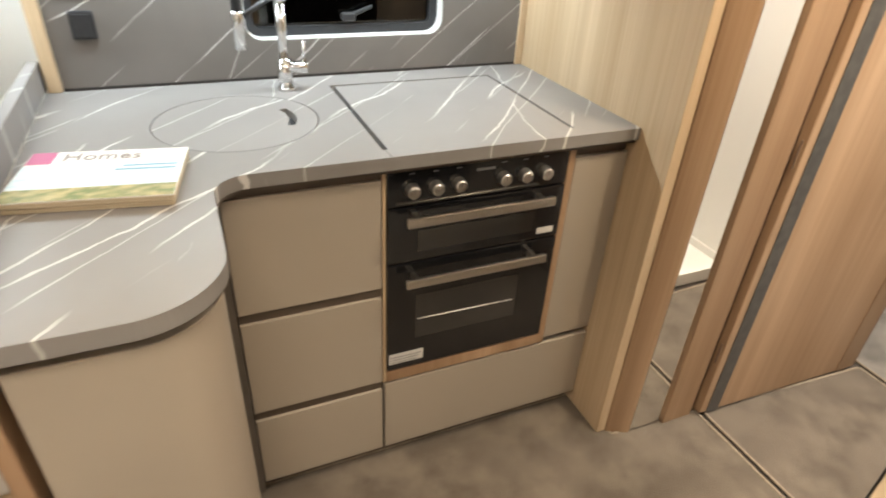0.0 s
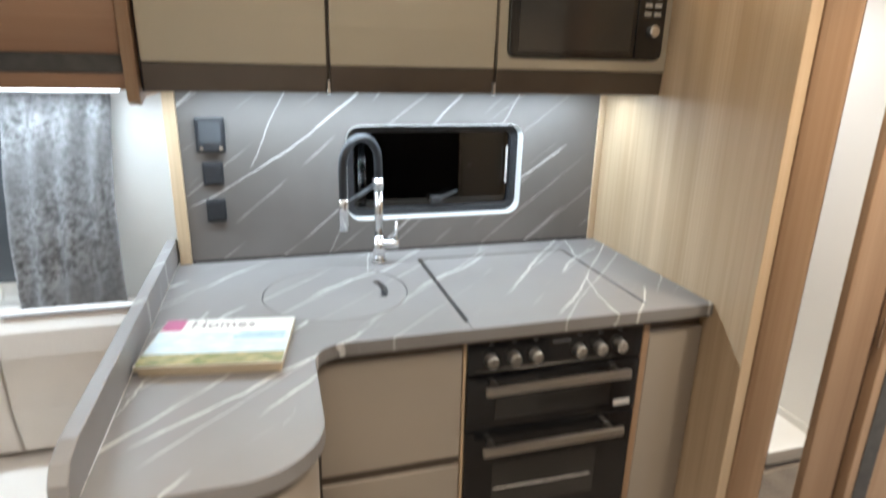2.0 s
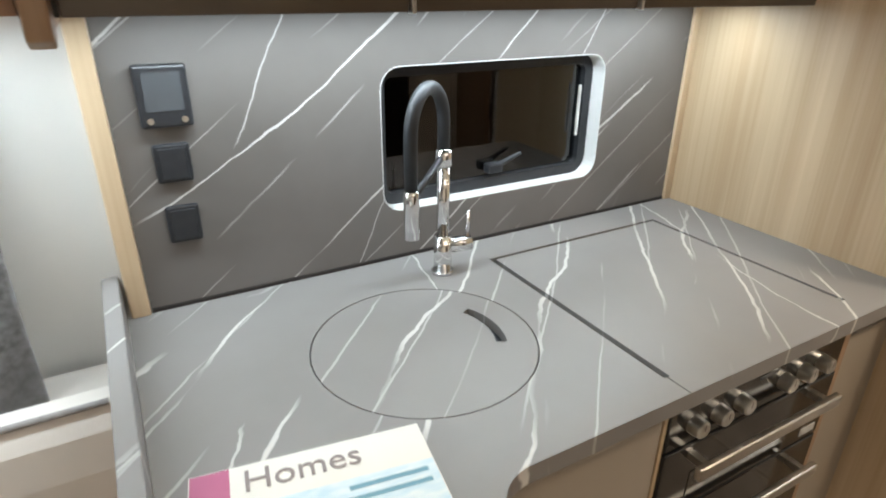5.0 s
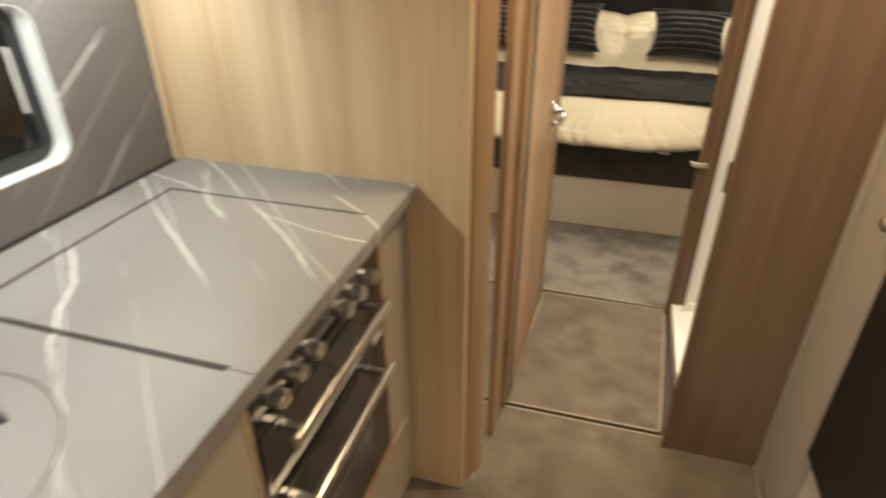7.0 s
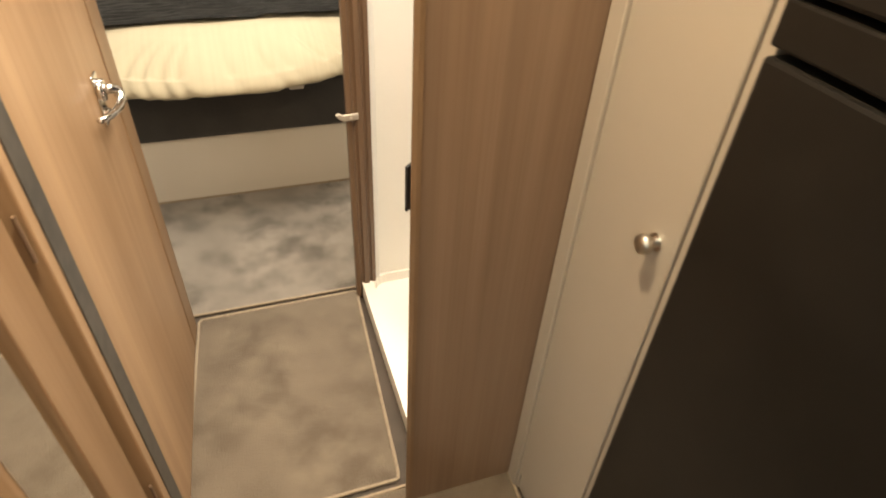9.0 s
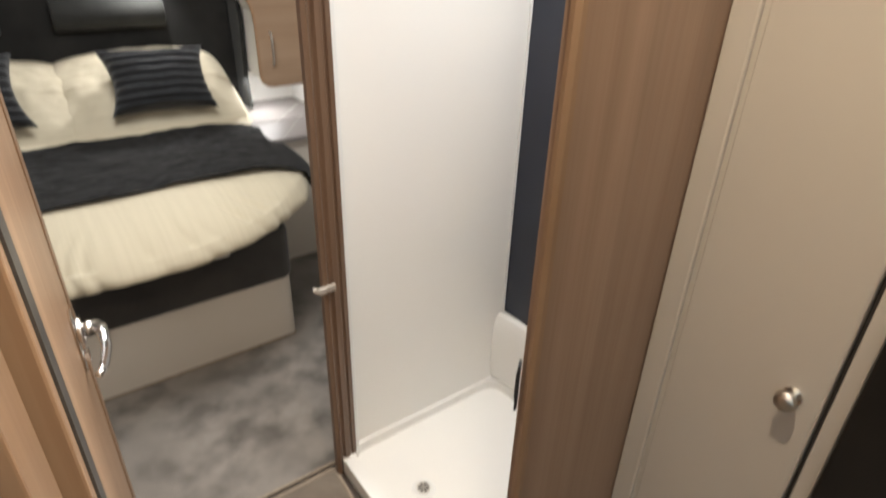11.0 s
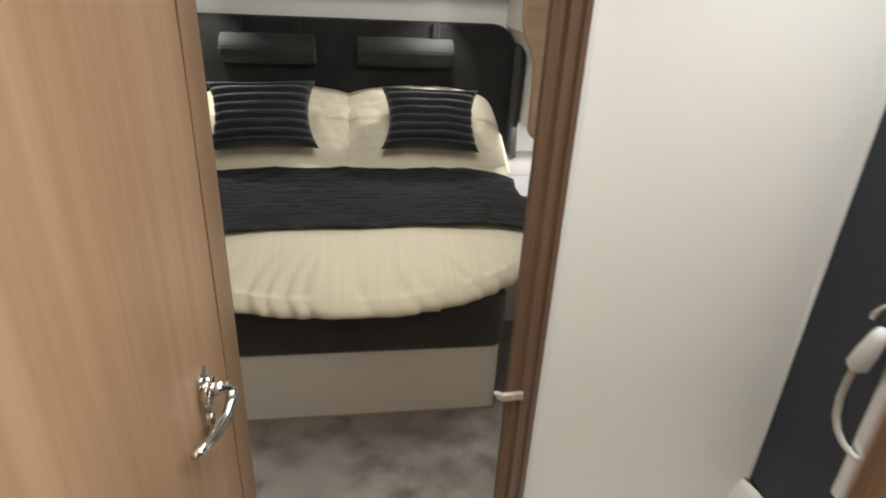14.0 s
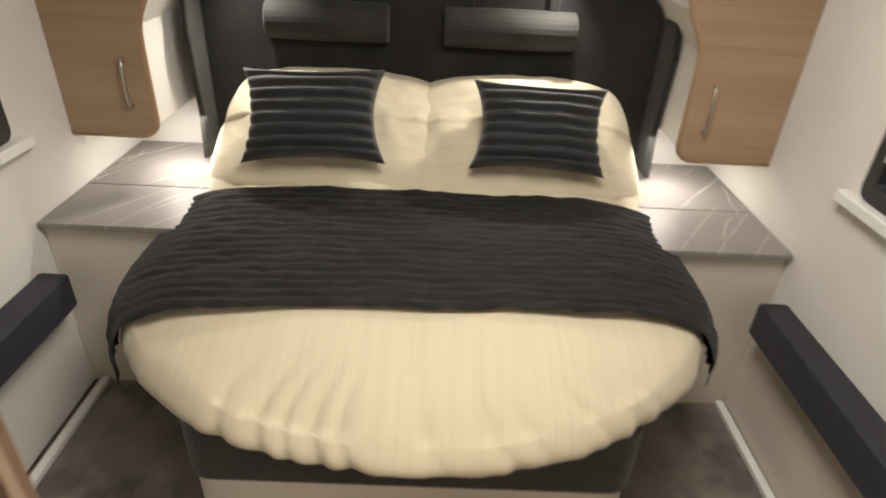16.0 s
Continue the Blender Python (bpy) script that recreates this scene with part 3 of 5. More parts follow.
leaf = dpart("leaf", box(0.338, 1.005, -0.738, -0.710, 0.012, 1.86, 0.003), "oak_warm", door)
dpart("inlay", box(0.362, 0.408, -0.7405, -0.7375, 0.012, 1.86), "dark_inlay", leaf, "dark grey vertical inlay strip")
dpart("closing_stile", box(0.925, 1.0052, -0.7402, -0.7375, 0.014, 1.858, 0.001), "oak_stile", leaf, "darker oak stile along the closing edge")
dpart("edge_lipping", box(1.0055, 1.0125, -0.7395, -0.7085, 0.012, 1.86, 0.002), "walnut_panel", leaf)
HX, HZ, HY = 0.808, 0.842, -0.7380
handle = dpart("handle", box(HX - 0.017, HX + 0.017, HY - 0.005, HY, HZ - 0.065, HZ + 0.032, 0.002), "chrome", door, "curved chrome lever handle")
dpart("rose", disc((HX, HY - 0.005, HZ), "y", 0.021, -0.009, 24, 0.002), "chrome", handle, smooth=True)
dpart("lever", tube([(HX, HY - 0.012, HZ), (HX + 0.006, HY - 0.022, HZ - 0.001), (HX + 0.014, HY - 0.029, HZ - 0.006), (HX + 0.014, HY - 0.035, HZ - 0.014), (HX + 0.002, HY - 0.037, HZ - 0.020), (HX - 0.030, HY - 0.036, HZ - 0.022), (HX - 0.065, HY - 0.031, HZ - 0.018), (HX - 0.095, HY - 0.025, HZ - 0.012), (HX - 0.112, HY - 0.018, HZ - 0.008)],
               [0.010, 0.0095, 0.009, 0.009, 0.0085, 0.0075, 0.007, 0.006, 0.005], 12), "chrome", handle, smooth=True)
dpart("snib", disc((HX - 0.006, HY - 0.005, HZ - 0.042), "y", 0.010, -0.008, 16, 0.001), "chrome", handle)
for z in (0.25, 0.86, 1.6):
    dpart("hinge", tube([(0.332, -0.728, z - 0.035), (0.332, -0.728, z + 0.035)], 0.003), "walnut_panel", door)

# ---- tall units opposite the kitchen ----
FY = -1.472
ward = thing("tall_cupboard", (0.21, -1.7, 0), "tall narrow cream cupboard with a round chrome knob", "cupboard")
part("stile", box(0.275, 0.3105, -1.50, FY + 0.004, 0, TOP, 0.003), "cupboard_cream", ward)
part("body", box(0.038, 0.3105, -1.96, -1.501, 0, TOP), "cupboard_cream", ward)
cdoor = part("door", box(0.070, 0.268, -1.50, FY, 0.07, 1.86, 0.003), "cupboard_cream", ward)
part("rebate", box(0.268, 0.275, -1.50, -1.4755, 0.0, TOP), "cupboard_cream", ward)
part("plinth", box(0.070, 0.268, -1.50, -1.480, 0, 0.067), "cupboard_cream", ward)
part("knob", tube([(0.104, FY, 0.882), (0.104, FY + 0.006, 0.882), (0.104, FY + 0.012, 0.882), (0.104, FY + 0.020, 0.882), (0.104, FY + 0.026, 0.882), (0.104, FY + 0.0275, 0.882)],
                       [0.007, 0.006, 0.010, 0.0140, 0.0125, 0.004], 20), "brushed_steel", cdoor, "round chrome knob", smooth=True)
part("rose", disc((0.104, FY + 0.0002, 0.882), "y", 0.012, 0.003, 20), "chrome", cdoor)
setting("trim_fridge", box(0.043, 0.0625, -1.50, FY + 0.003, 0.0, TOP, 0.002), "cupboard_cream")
setting("trim_fridge_gap", box(0.0627, 0.0698, -1.50, FY - 0.012, 0.0, TOP), "shadow_gap")

FF = FY + 0.020
fridge = thing("fridge", (-0.24, -1.72, 0.345), "tall matt black built-in fridge above a cream plinth", "fridge")
part("body", box(-0.555, 0.037, -1.96, -1.50, 0.345, 1.62), "fridge_black", fridge)
part("door", box(-0.552, 0.040, -1.498, FF, 0.347, 1.147, 0.005), "fridge_black", fridge)
panel = part("control_panel", box(-0.552, 0.040, -1.498, FF - 0.001, 1.155, 1.196, 0.003), "fridge_black", fridge, "glossy black control strip with small grey icons")
part("freezer_door", box(-0.552, 0.040, -1.498, FF, 1.202, 1.615, 0.005), "fridge_black", fridge)
ring = bmesh.new()
add_tube(ring, [(-0.134 + 0.006 * math.cos(a) * 0.7, FF + 0.0005, 1.176 + 0.006 * math.sin(a)) for a in [2 * math.pi * k / 16 for k in range(17)]], 0.0013, 6)
part("icon_ring", ring, "icon_light", panel)
for x, w in ((-0.110, 0.004), (-0.153, 0.005), (-0.200, 0.005), (-0.225, 0.004), (-0.250, 0.005)):
    part("icon", box(x - w / 2, x + w / 2, FF - 0.001, FF + 0.0004, 1.174, 1.178), "screen_grey", panel)
setting("plinth_fridge", box(-0.555, 0.0425, -1.96, FY - 0.002, 0, 0.343, 0.003), "cream_panel")
setting("panel_fridge_top", box(-0.555, 0.0425, -1.96, FY - 0.002, 1.622, TOP), "cream_panel")
setting("panel_fridge_side", box(-0.59, -0.556, -1.965, FY + 0.006, 0, TOP, 0.002), "oak")

# ---- kitchen ----
KF = -0.548        # drawer fronts
WT = 0.9           # worktop


def worktop_outline():
    p = [(-1.238, -0.942)]
    for k in range(21):                                  # rounded outer corner
        a = radians(-90 + 90 * k / 20)
        p.append((-1.055 + 0.127 * math.cos(a), -0.815 + 0.127 * math.sin(a)))
    for k in range(13):                                  # hollow inner corner
        a = radians(180 - 90 * k / 12)
        p.append((-0.866 + 0.062 * math.cos(a), -0.632 + 0.062 * math.sin(a)))
    p += [(0.0 - 0.001, -0.570), (-0.001, -0.005), (-1.238, -0.005)]
    return p


top = thing("worktop", (-0.6, -0.3, 0.872), "grey stone-effect L-shaped worktop with white veins", "worktop")
SX, SY, SR = -0.853, -0.294, 0.171
hole_sink = [(SX + SR * math.cos(2 * math.pi * k / 40), SY + SR * math.sin(2 * math.pi * k / 40)) for k in range(40)]
hob_l, hob_r, hob_b = -0.606, -0.154, -0.094
groove_l = [(hob_l, -0.530), (hob_l + 0.011, -0.530), (hob_l + 0.011, hob_b - 0.008), (hob_r - 0.008, hob_b - 0.008), (hob_r - 0.008, -0.525), (hob_r, -0.525), (hob_r, hob_b), (hob_l, hob_b)]
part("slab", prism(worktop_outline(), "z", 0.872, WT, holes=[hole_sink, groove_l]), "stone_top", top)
part("groove_floor", prism([(hob_l - 0.004, -0.54), (hob_r + 0.004, -0.54), (hob_r + 0.004, hob_b + 0.004), (hob_l - 0.004, hob_b + 0.004)], "z", 0.8725, 0.876), "shadow_gap", top)
part("hob_seam", box(hob_l + 0.005, hob_l + 0.0065, -0.5698, -0.531, 0.8995, 0.9003), "shadow_gap", top)
part("underside", prism([(x * 0.998 - 0.001, y * 0.985) for x, y in worktop_outline()], "z", 0.862, 0.8715), "brown_band", top)
lid = thing("sink_cover", (SX, SY, 0.88), "round stone-effect sink cover with a curved finger slot", "sink cover")
slot = []
for k in range(11):
    a = radians(27 - 54 * k / 10)
    slot.append((SX + 0.124 * math.cos(a), SY + 0.124 * math.sin(a)))
for k in range(11):
    a = radians(-27 + 54 * k / 10)
    slot.append((SX + 0.107 * math.cos(a), SY + 0.107 * math.sin(a)))
rim = [(SX + (SR - 0.0022) * math.cos(2 * math.pi * k / 40), SY + (SR - 0.0022) * math.sin(2 * math.pi * k / 40)) for k in range(40)]
part("disc", prism(rim, "z", 0.882, 0.8998, holes=[slot]), "stone_top", lid)
part("slot_liner", prism([(SX + (x - SX) * 1.004, SY + (y - SY) * 1.004) for x, y in slot], "z", 0.8795, 0.8818), "black_rubber", lid, "black finger slot liner")
sink = thing("sink_bowl", (SX, SY, 0.75), "dark round sink bowl under its cover", "sink")
part("bowl", tube([(SX, SY, 0.76), (SX, SY, 0.80), (SX, SY, 0.871)], [0.11, 0.15, 0.164], 32), "black_plastic", sink)

up = thing("worktop_upstand", (-1.25, -0.45, 0.86), "grey stone-effect upstand along the worktop end", "upstand")
part("board", prism([(-0.946, 0.855), (-0.925, 0.855), (-0.912, 0.900), (0.02, 0.900), (0.02, 0.966), (-0.885, 0.966), (-0.925, 0.958), (-0.942, 0.938), (-0.948, 0.905)], "x", -1.262, -1.2385, 0.002), "stone_top", up)

# pull-down tap
tp = thing("kitchen_tap", (-0.714, -0.100, WT), "chrome pull-down kitchen tap with a black flexible hose", "tap")
TX, TY = -0.714, -0.100
part("base_ring", disc((TX, TY, WT), "z", 0.0205, 0.008, 24, 0.002), "chrome", tp, smooth=True)
part("body", tube([(TX, TY, WT + 0.008), (TX, TY, WT + 0.075)], 0.0165, 24), "chrome", tp, smooth=True)
part("riser", tube([(TX, TY, WT + 0.0752), (TX, TY, WT + 0.205)], 0.0115, 20), "chrome", tp, smooth=True)
part("cap", tube([(TX, TY, WT + 0.2052), (TX, TY, WT + 0.235)], 0.0145, 20), "chrome", tp, smooth=True)
side = part("mixer", tube([(TX + 0.012, TY - 0.004, WT + 0.055), (TX + 0.052, TY - 0.012, WT + 0.055)], 0.0145, 20), "chrome", tp, smooth=True)
part("lever", tube([(TX + 0.045, TY - 0.011, WT + 0.066), (TX + 0.047, TY - 0.011, WT + 0.118)], 0.0035, 10), "chrome", side, smooth=True)
ux, uy = -0.788, -0.616                                     # the arc leans over the bowl
RA = 0.065
arc = [(TX, TY, WT + 0.2352), (TX, TY, WT + 0.275)]
for k in range(1, 16):
    a = math.pi * k / 16
    d = RA - RA * math.cos(a)
    arc.append((TX + ux * d, TY + uy * d, WT + 0.280 + 0.066 * math.sin(a)))
end = (TX + ux * 2 * RA, TY + uy * 2 * RA)
arc += [(end[0], end[1], WT + 0.27), (end[0], end[1], WT + 0.20)]
part("hose", tube(arc, 0.0108, 16), "black_rubber", tp, "thick black flexible hose", smooth=True)
part("spray_head", tube([(end[0], end[1], WT + 0.1998), (end[0], end[1], WT + 0.19), (end[0], end[1], WT + 0.12)], [0.0115, 0.0125, 0.0125], 18), "chrome", tp, smooth=True)
part("docking_arm", tube([(TX + ux * 0.008, TY + uy * 0.008, WT + 0.222), (end[0] - ux * 0.012, end[1] - uy * 0.012, WT + 0.186)], 0.0055, 12), "black_plastic", tp, smooth=True)

# magazine stack on the worktop
mag = thing("magazine_stack", (-1.075, -0.50, WT), "small stack of home magazines on the worktop", "magazine")
MT = Matrix.Translation((-1.094, -0.540, 0)) @ Matrix.Rotation(radians(-9), 4, "Z")
def mpart(name, bm, material, parent, label=""):
    bmesh.ops.transform(bm, matrix=MT, verts=bm.verts)
    return part(name, bm, material, parent, label)


MW, MD = 0.125, 0.098
mpart("lower_issue", box(-MW + 0.006, MW - 0.002, -MD + 0.002, MD, WT + 0.0002, WT + 0.0092, 0.002), "paper_edge", mag)
upper = mpart("upper_issue", box(-MW, MW, -MD, MD - 0.004, WT + 0.0094, WT + 0.0192, 0.002), "paper_edge", mag)
mpart("cover", box(-MW, MW, -MD, MD - 0.004, WT + 0.0193, WT + 0.0202), "paper_white", upper, "white magazine cover with a pink block and a landscape")
mpart("pink_block", box(-MW + 0.001, -MW + 0.040, MD - 0.055, MD - 0.005, WT + 0.0203, WT + 0.0206), "cover_pink", upper)
mpart("sky_picture", box(-MW + 0.001, MW - 0.001, -MD + 0.045, MD - 0.062, WT + 0.0203, WT + 0.0206), "cover_sky", upper)
mpart("field_picture", box(-MW + 0.001, MW - 0.001, -MD + 0.001, -MD + 0.044, WT + 0.0203, WT + 0.0206), "cover_field", upper)
mpart("title", text_mesh("Homes", 0.043, pose(-MW + 0.052, MD - 0.043, WT + 0.0208)), "ink_grey", upper)
for k, w in enumerate((0.085, 0.095)):
    mpart("caption_bar", box(0.115 - w, 0.115, MD - 0.078 - 0.015 * k, MD - 0.072 - 0.015 * k, WT + 0.0207, WT + 0.0209), "ink_teal", upper)


def slab(x0, x1, z0, z1, y=KF, t=0.02):
    return box(x0, x1, y, y + t, z0, z1, 0.003)


# drawer unit
du = thing("drawer_unit", (-0.755, -0.27, 0), "taupe gloss three-drawer kitchen unit with dark recessed grips", "drawer unit")
part("body", box(-0.922, -0.611, KF + 0.022, -0.006, 0.045, 0.861), "cabinet_carcass", du)
for z0, z1 in ((0.576, 0.842), (0.291, 0.552), (0.048, 0.266)):
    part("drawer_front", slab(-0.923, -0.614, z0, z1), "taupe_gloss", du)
    part("grip_recess", box(-0.923, -0.614, KF + 0.006, KF + 0.020, z1 + 0.0005, z1 + 0.0245), "brown_band", du)
part("side_strip", box(-0.6125, -0.6055, KF - 0.001, KF + 0.02, 0.29, 0.862), "oak", du)
part("plinth", box(-0.922, -0.611, -0.515, -0.50, 0, 0.044), "brown_band", du)

# cooker
ov = thing("cooker", (-0.38, -0.28, 0.32), "black built-in gas cooker with grill, oven and steel handles", "cooker")
OX0, OX1 = -0.604, -0.172
part("body", box(OX0, OX1, KF + 0.012, -0.012, 0.325, 0.861), "black_plastic", ov)
ctrl = part("control_panel", box(OX0, OX1, KF - 0.004, KF + 0.011, 0.778, 0.861, 0.003), "black_gloss", ov)
grill = part("grill_door", box(OX0, OX1, KF - 0.006, KF + 0.011, 0.640, 0.775, 0.003), "black_gloss", ov)
odoor = part("oven_door", box(OX0, OX1, KF - 0.006, KF + 0.011, 0.328, 0.636, 0.003), "black_gloss", ov)
for x in (-0.551, -0.498, -0.446, -0.339, -0.286, -0.234):
    k = part("knob", tube([(x, KF - 0.0041, 0.815), (x, KF - 0.012, 0.815), (x, KF - 0.022, 0.815), (x, KF - 0.024, 0.815)], [0.0155, 0.015, 0.0138, 0.0112], 24), "brushed_steel", ctrl, "round brushed steel control knob")
    part("pointer", box(x - 0.001, x + 0.001, KF - 0.0246, KF - 0.0241, 0.815, 0.827), "ink_grey", k)
    part("dial_mark", box(x - 0.006, x + 0.006, KF - 0.0044, KF - 0.0041, 0.850, 0.8525), "print_grey", ctrl)
part("maker_plate", box(-0.405, -0.360, KF - 0.0046, KF - 0.0041, 0.838, 0.844), "print_grey", ctrl)
part("window", box(-0.535, -0.245, KF - 0.0072, KF - 0.0062, 0.664, 0.716), "oven_glass", grill)
part("window", box(-0.535, -0.265, KF - 0.0072, KF - 0.0062, 0.418, 0.545), "oven_glass", odoor)
bm = bmesh.new()
add_tube(bm, [(-0.53, KF - 0.0075, 0.475), (-0.275, KF - 0.0075, 0.470)], 0.0012, 6)
part("rack", bm, "brushed_steel", odoor)
for z, par in ((0.757, grill), (0.604, odoor)):
    h = part("handle", box(-0.572, -0.218, KF - 0.046, KF - 0.034, z - 0.011, z + 0.011, 0.003), "brushed_steel", par, "flat brushed steel bar handle")
    for x in (-0.545, -0.245):
        part("standoff", box(x - 0.006, x + 0.006, KF - 0.034, KF - 0.006, z - 0.006, z + 0.006), "brushed_steel", h)
part("rating_label", box(-0.600, -0.512, KF - 0.0072, KF - 0.0062, 0.348, 0.379), "label_silver", odoor)
part("rating_label", box(-0.232, -0.188, KF - 0.0072, KF - 0.0062, 0.653, 0.669), "label_silver", grill)
for k in range(3):
    part("label_bar", box(-0.598, -0.53 + 0.006 * k, KF - 0.0076, KF - 0.0073, 0.351 + 0.008 * k, 0.3535 + 0.008 * k), "print_grey", odoor)
setting("trim_cooker_bottom", box(-0.605, -0.153, KF - 0.003, KF + 0.02, 0.290, 0.323, 0.002), "oak_warm")
setting("trim_cooker_side", box(-0.1705, -0.153, KF - 0.003, KF + 0.02, 0.3235, 0.861, 0.002), "oak_warm")

# slim pull-out and wide bottom drawer
po = thing("slim_pullout_unit", (-0.07, -0.28, 0.3), "slim taupe gloss pull-out kitchen unit", "kitchen unit")
part("front", slab(-0.151, -0.003, 0.302, 0.835), "taupe_gloss", po)
part("body", box(-0.151, -0.003, KF + 0.022, -0.006, 0.30, 0.861), "cabinet_carcass", po)
part("grip_recess", box(-0.151, -0.003, KF + 0.012, KF + 0.021, 0.836, 0.861), "brown_band", po)
bd = thing("bottom_drawer", (-0.31, -0.28, 0.0), "wide taupe gloss drawer below the cooker", "drawer")
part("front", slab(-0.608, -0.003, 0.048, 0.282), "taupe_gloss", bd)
part("body", box(-0.607, -0.003, KF + 0.022, -0.006, 0.045, 0.288), "cabinet_carcass", bd)
part("plinth", box(-0.607, -0.003, -0.515, -0.50, 0, 0.044), "brown_band", bd)
part("grip_recess", box(-0.151, -0.003, KF + 0.012, KF + 0.021, 0.291, 0.301), "brown_band", bd)

# peninsula unit with its rounded door
pn = thing("peninsula_unit", (-1.07, -0.6, 0), "taupe gloss peninsula unit with a rounded end door", "kitchen unit")
def pen_outline(g):
    p = [(-1.197, -0.922 + g)]
    for k in range(25):
        a = radians(-90 + 90 * k / 24)
        p.append((-1.055 + (0.115 - g) * math.cos(a), -0.807 + (0.115 - g) * math.sin(a)))
    return p + [(-0.940 - g, -0.56), (-1.197, -0.56)]


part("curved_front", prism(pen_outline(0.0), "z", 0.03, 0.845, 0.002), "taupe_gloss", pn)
part("neck", prism(pen_outline(0.014), "z", 0.8455, 0.861), "brown_band", pn)
part("back_box", box(-1.205, -0.925, -0.559, -0.006, 0.03, 0.861), "cabinet_carcass", pn)
part("end_panel", box(-1.236, -1.2135, -0.928, 0.02, 0.0, 0.861, 0.003), "oak_warm", pn, "oak end panel with a dark edge gap")
part("plinth", prism([(x, y + 0.02) for x, y in pen_outline(0.03)], "z", 0.0, 0.029), "brown_band", pn)

# upper cabinets
CF = -0.262
for i, (x0, x1) in enumerate(((-1.222, -0.854), (-0.846, -0.466))):
    uc = thing("overhead_cabinet", ((x0 + x1) / 2, -0.13, 1.36), "taupe gloss overhead cabinet with a dark brown lower band", "cabinet", "overhead kitchen cabinets")
    part("body", box(x0, x1, CF + 0.02, 0.018, 1.362, 1.705), "cabinet_carcass", uc)
    d = part("door", prism([(CF + 0.012, 1.4185), (CF - 0.002, 1.4185), (CF - 0.009, 1.50), (CF - 0.010, 1.60), (CF - 0.006, 1.714), (CF + 0.012, 1.714)], "x", x0, x1, 0.002), "taupe_upper_lit", uc)
    part("lower_band", prism([(CF + 0.019, 1.360), (CF + 0.004, 1.360), (CF - 0.002, 1.417), (CF + 0.019, 1.417)], "x", x0, x1, 0.0015), "brown_band", uc, "dark brown gloss lower band")
mc = thing("microwave_cabinet", (-0.23, -0.13, 1.36), "taupe overhead housing around the microwave", "cabinet")
part("housing", prism([(-0.458, 1.4185), (-0.002, 1.4185), (-0.002, 1.714), (-0.458, 1.714)], "y", CF - 0.006, CF + 0.012, holes=[rounded(-0.4365, -0.0225, 1.4435, 1.6665, 0.019, 5)]), "taupe_upper_lit", mc)
part("lower_band", prism([(CF + 0.019, 1.360), (CF + 0.004, 1.360), (CF - 0.002, 1.417), (CF + 0.019, 1.417)], "x", -0.458, -0.002, 0.0015), "brown_band", mc, "dark brown gloss lower band")
part("body", box(-0.458, -0.002, 0.0, 0.018, 1.362, 1.705), "cabinet_carcass", mc)
part("base", box(-0.458, -0.002, CF + 0.02, -0.001, 1.362, 1.38), "cabinet_carcass", mc)
part("roof", box(-0.458, -0.002, CF + 0.013, -0.001, 1.69, 1.705), "cabinet_carcass", mc)
mw = thing("microwave", (-0.23, -0.13, 1.443), "black built-in microwave with a mirror-black glass door", "microwave")
part("body", box(-0.432, -0.027, CF + 0.006, -0.02, 1.447, 1.662), "black_plastic", mw)
mdoor = part("door", prism(rounded(-0.435, -0.104, 1.446, 1.664, [0.018, 0.003, 0.003, 0.018], 5), "y", CF - 0.016, CF + 0.005, 0.002), "black_gloss", mw, "mirror-black glass door")
part("window", box(-0.412, -0.116, CF - 0.0172, CF - 0.0162, 1.462, 1.640), "oven_glass", mdoor)
mctrl = part("control_panel", prism(rounded(-0.102, -0.024, 1.446, 1.664, [0.003, 0.018, 0.018, 0.003], 5), "y", CF - 0.016, CF + 0.005, 0.002), "black_gloss", mw)
for r in range(3):
    for c in range(2):
        x, z = -0.076 + 0.027 * c, 1.593 - 0.020 * r
        part("button", box(x - 0.0095, x + 0.0095, CF - 0.0185, CF - 0.0161, z - 0.004, z + 0.004, 0.0008), "label_silver", mctrl)
part("dial", tube([(-0.056, CF - 0.0161, 1.514), (-0.056, CF - 0.026, 1.514), (-0.056, CF - 0.028, 1.514)], [0.0145, 0.0135, 0.011], 24), "chrome", mctrl, "round chrome dial")
part("name_bar", box(-0.42, -0.36, CF - 0.0168, CF - 0.0161, 1.648, 1.653), "print_grey", mdoor)
for x in (-0.850, -0.462):
    cl = thing("cabinet_clip", (x, CF, 1.36), "small bright aluminium clip between cabinet doors", "clip", "cabinet clips")
    part("strip", box(x - 0.0028, x + 0.0028, CF - 0.004, CF + 0.01, 1.358, 1.386, 0.001), "brushed_steel", cl)
    setting("cabinet_gap", box(x - 0.0035, x + 0.0035, CF + 0.012, CF + 0.018, 1.387, 1.716), "brown_band")
setting("cabinet_side_gap", box(-1.2275, -1.2225, CF + 0.012, CF + 0.018, 1.36, 1.716), "shadow_gap")

strip = thing("under_cabinet_light", (-0.61, -0.19, 1.354), "slim cool-white strip light under the overhead cabinets", "strip light")
part("diffuser", box(-1.18, -0.04, -0.135, -0.105, 1.3585, 1.3612, 0.0008), "led_cool", strip)
cove = thing("cove_light", (-0.61, -0.2, 1.716), "warm-white strip light along the cabinet tops", "strip light")
part("diffuser", box(-1.21, -0.01, -0.262, -0.240, 1.716, 1.727, 0.002), "led_warm", cove)
setting("trim_cove_fascia", box(-1.222, -0.001, -0.20, -0.185, 1.706, 1.845, 0.002), "oak_warm")
cove2 = thing("ceiling_cove_light", (-0.61, -0.2, 1.84), "warm-white strip light where the fascia meets the ceiling", "strip light")
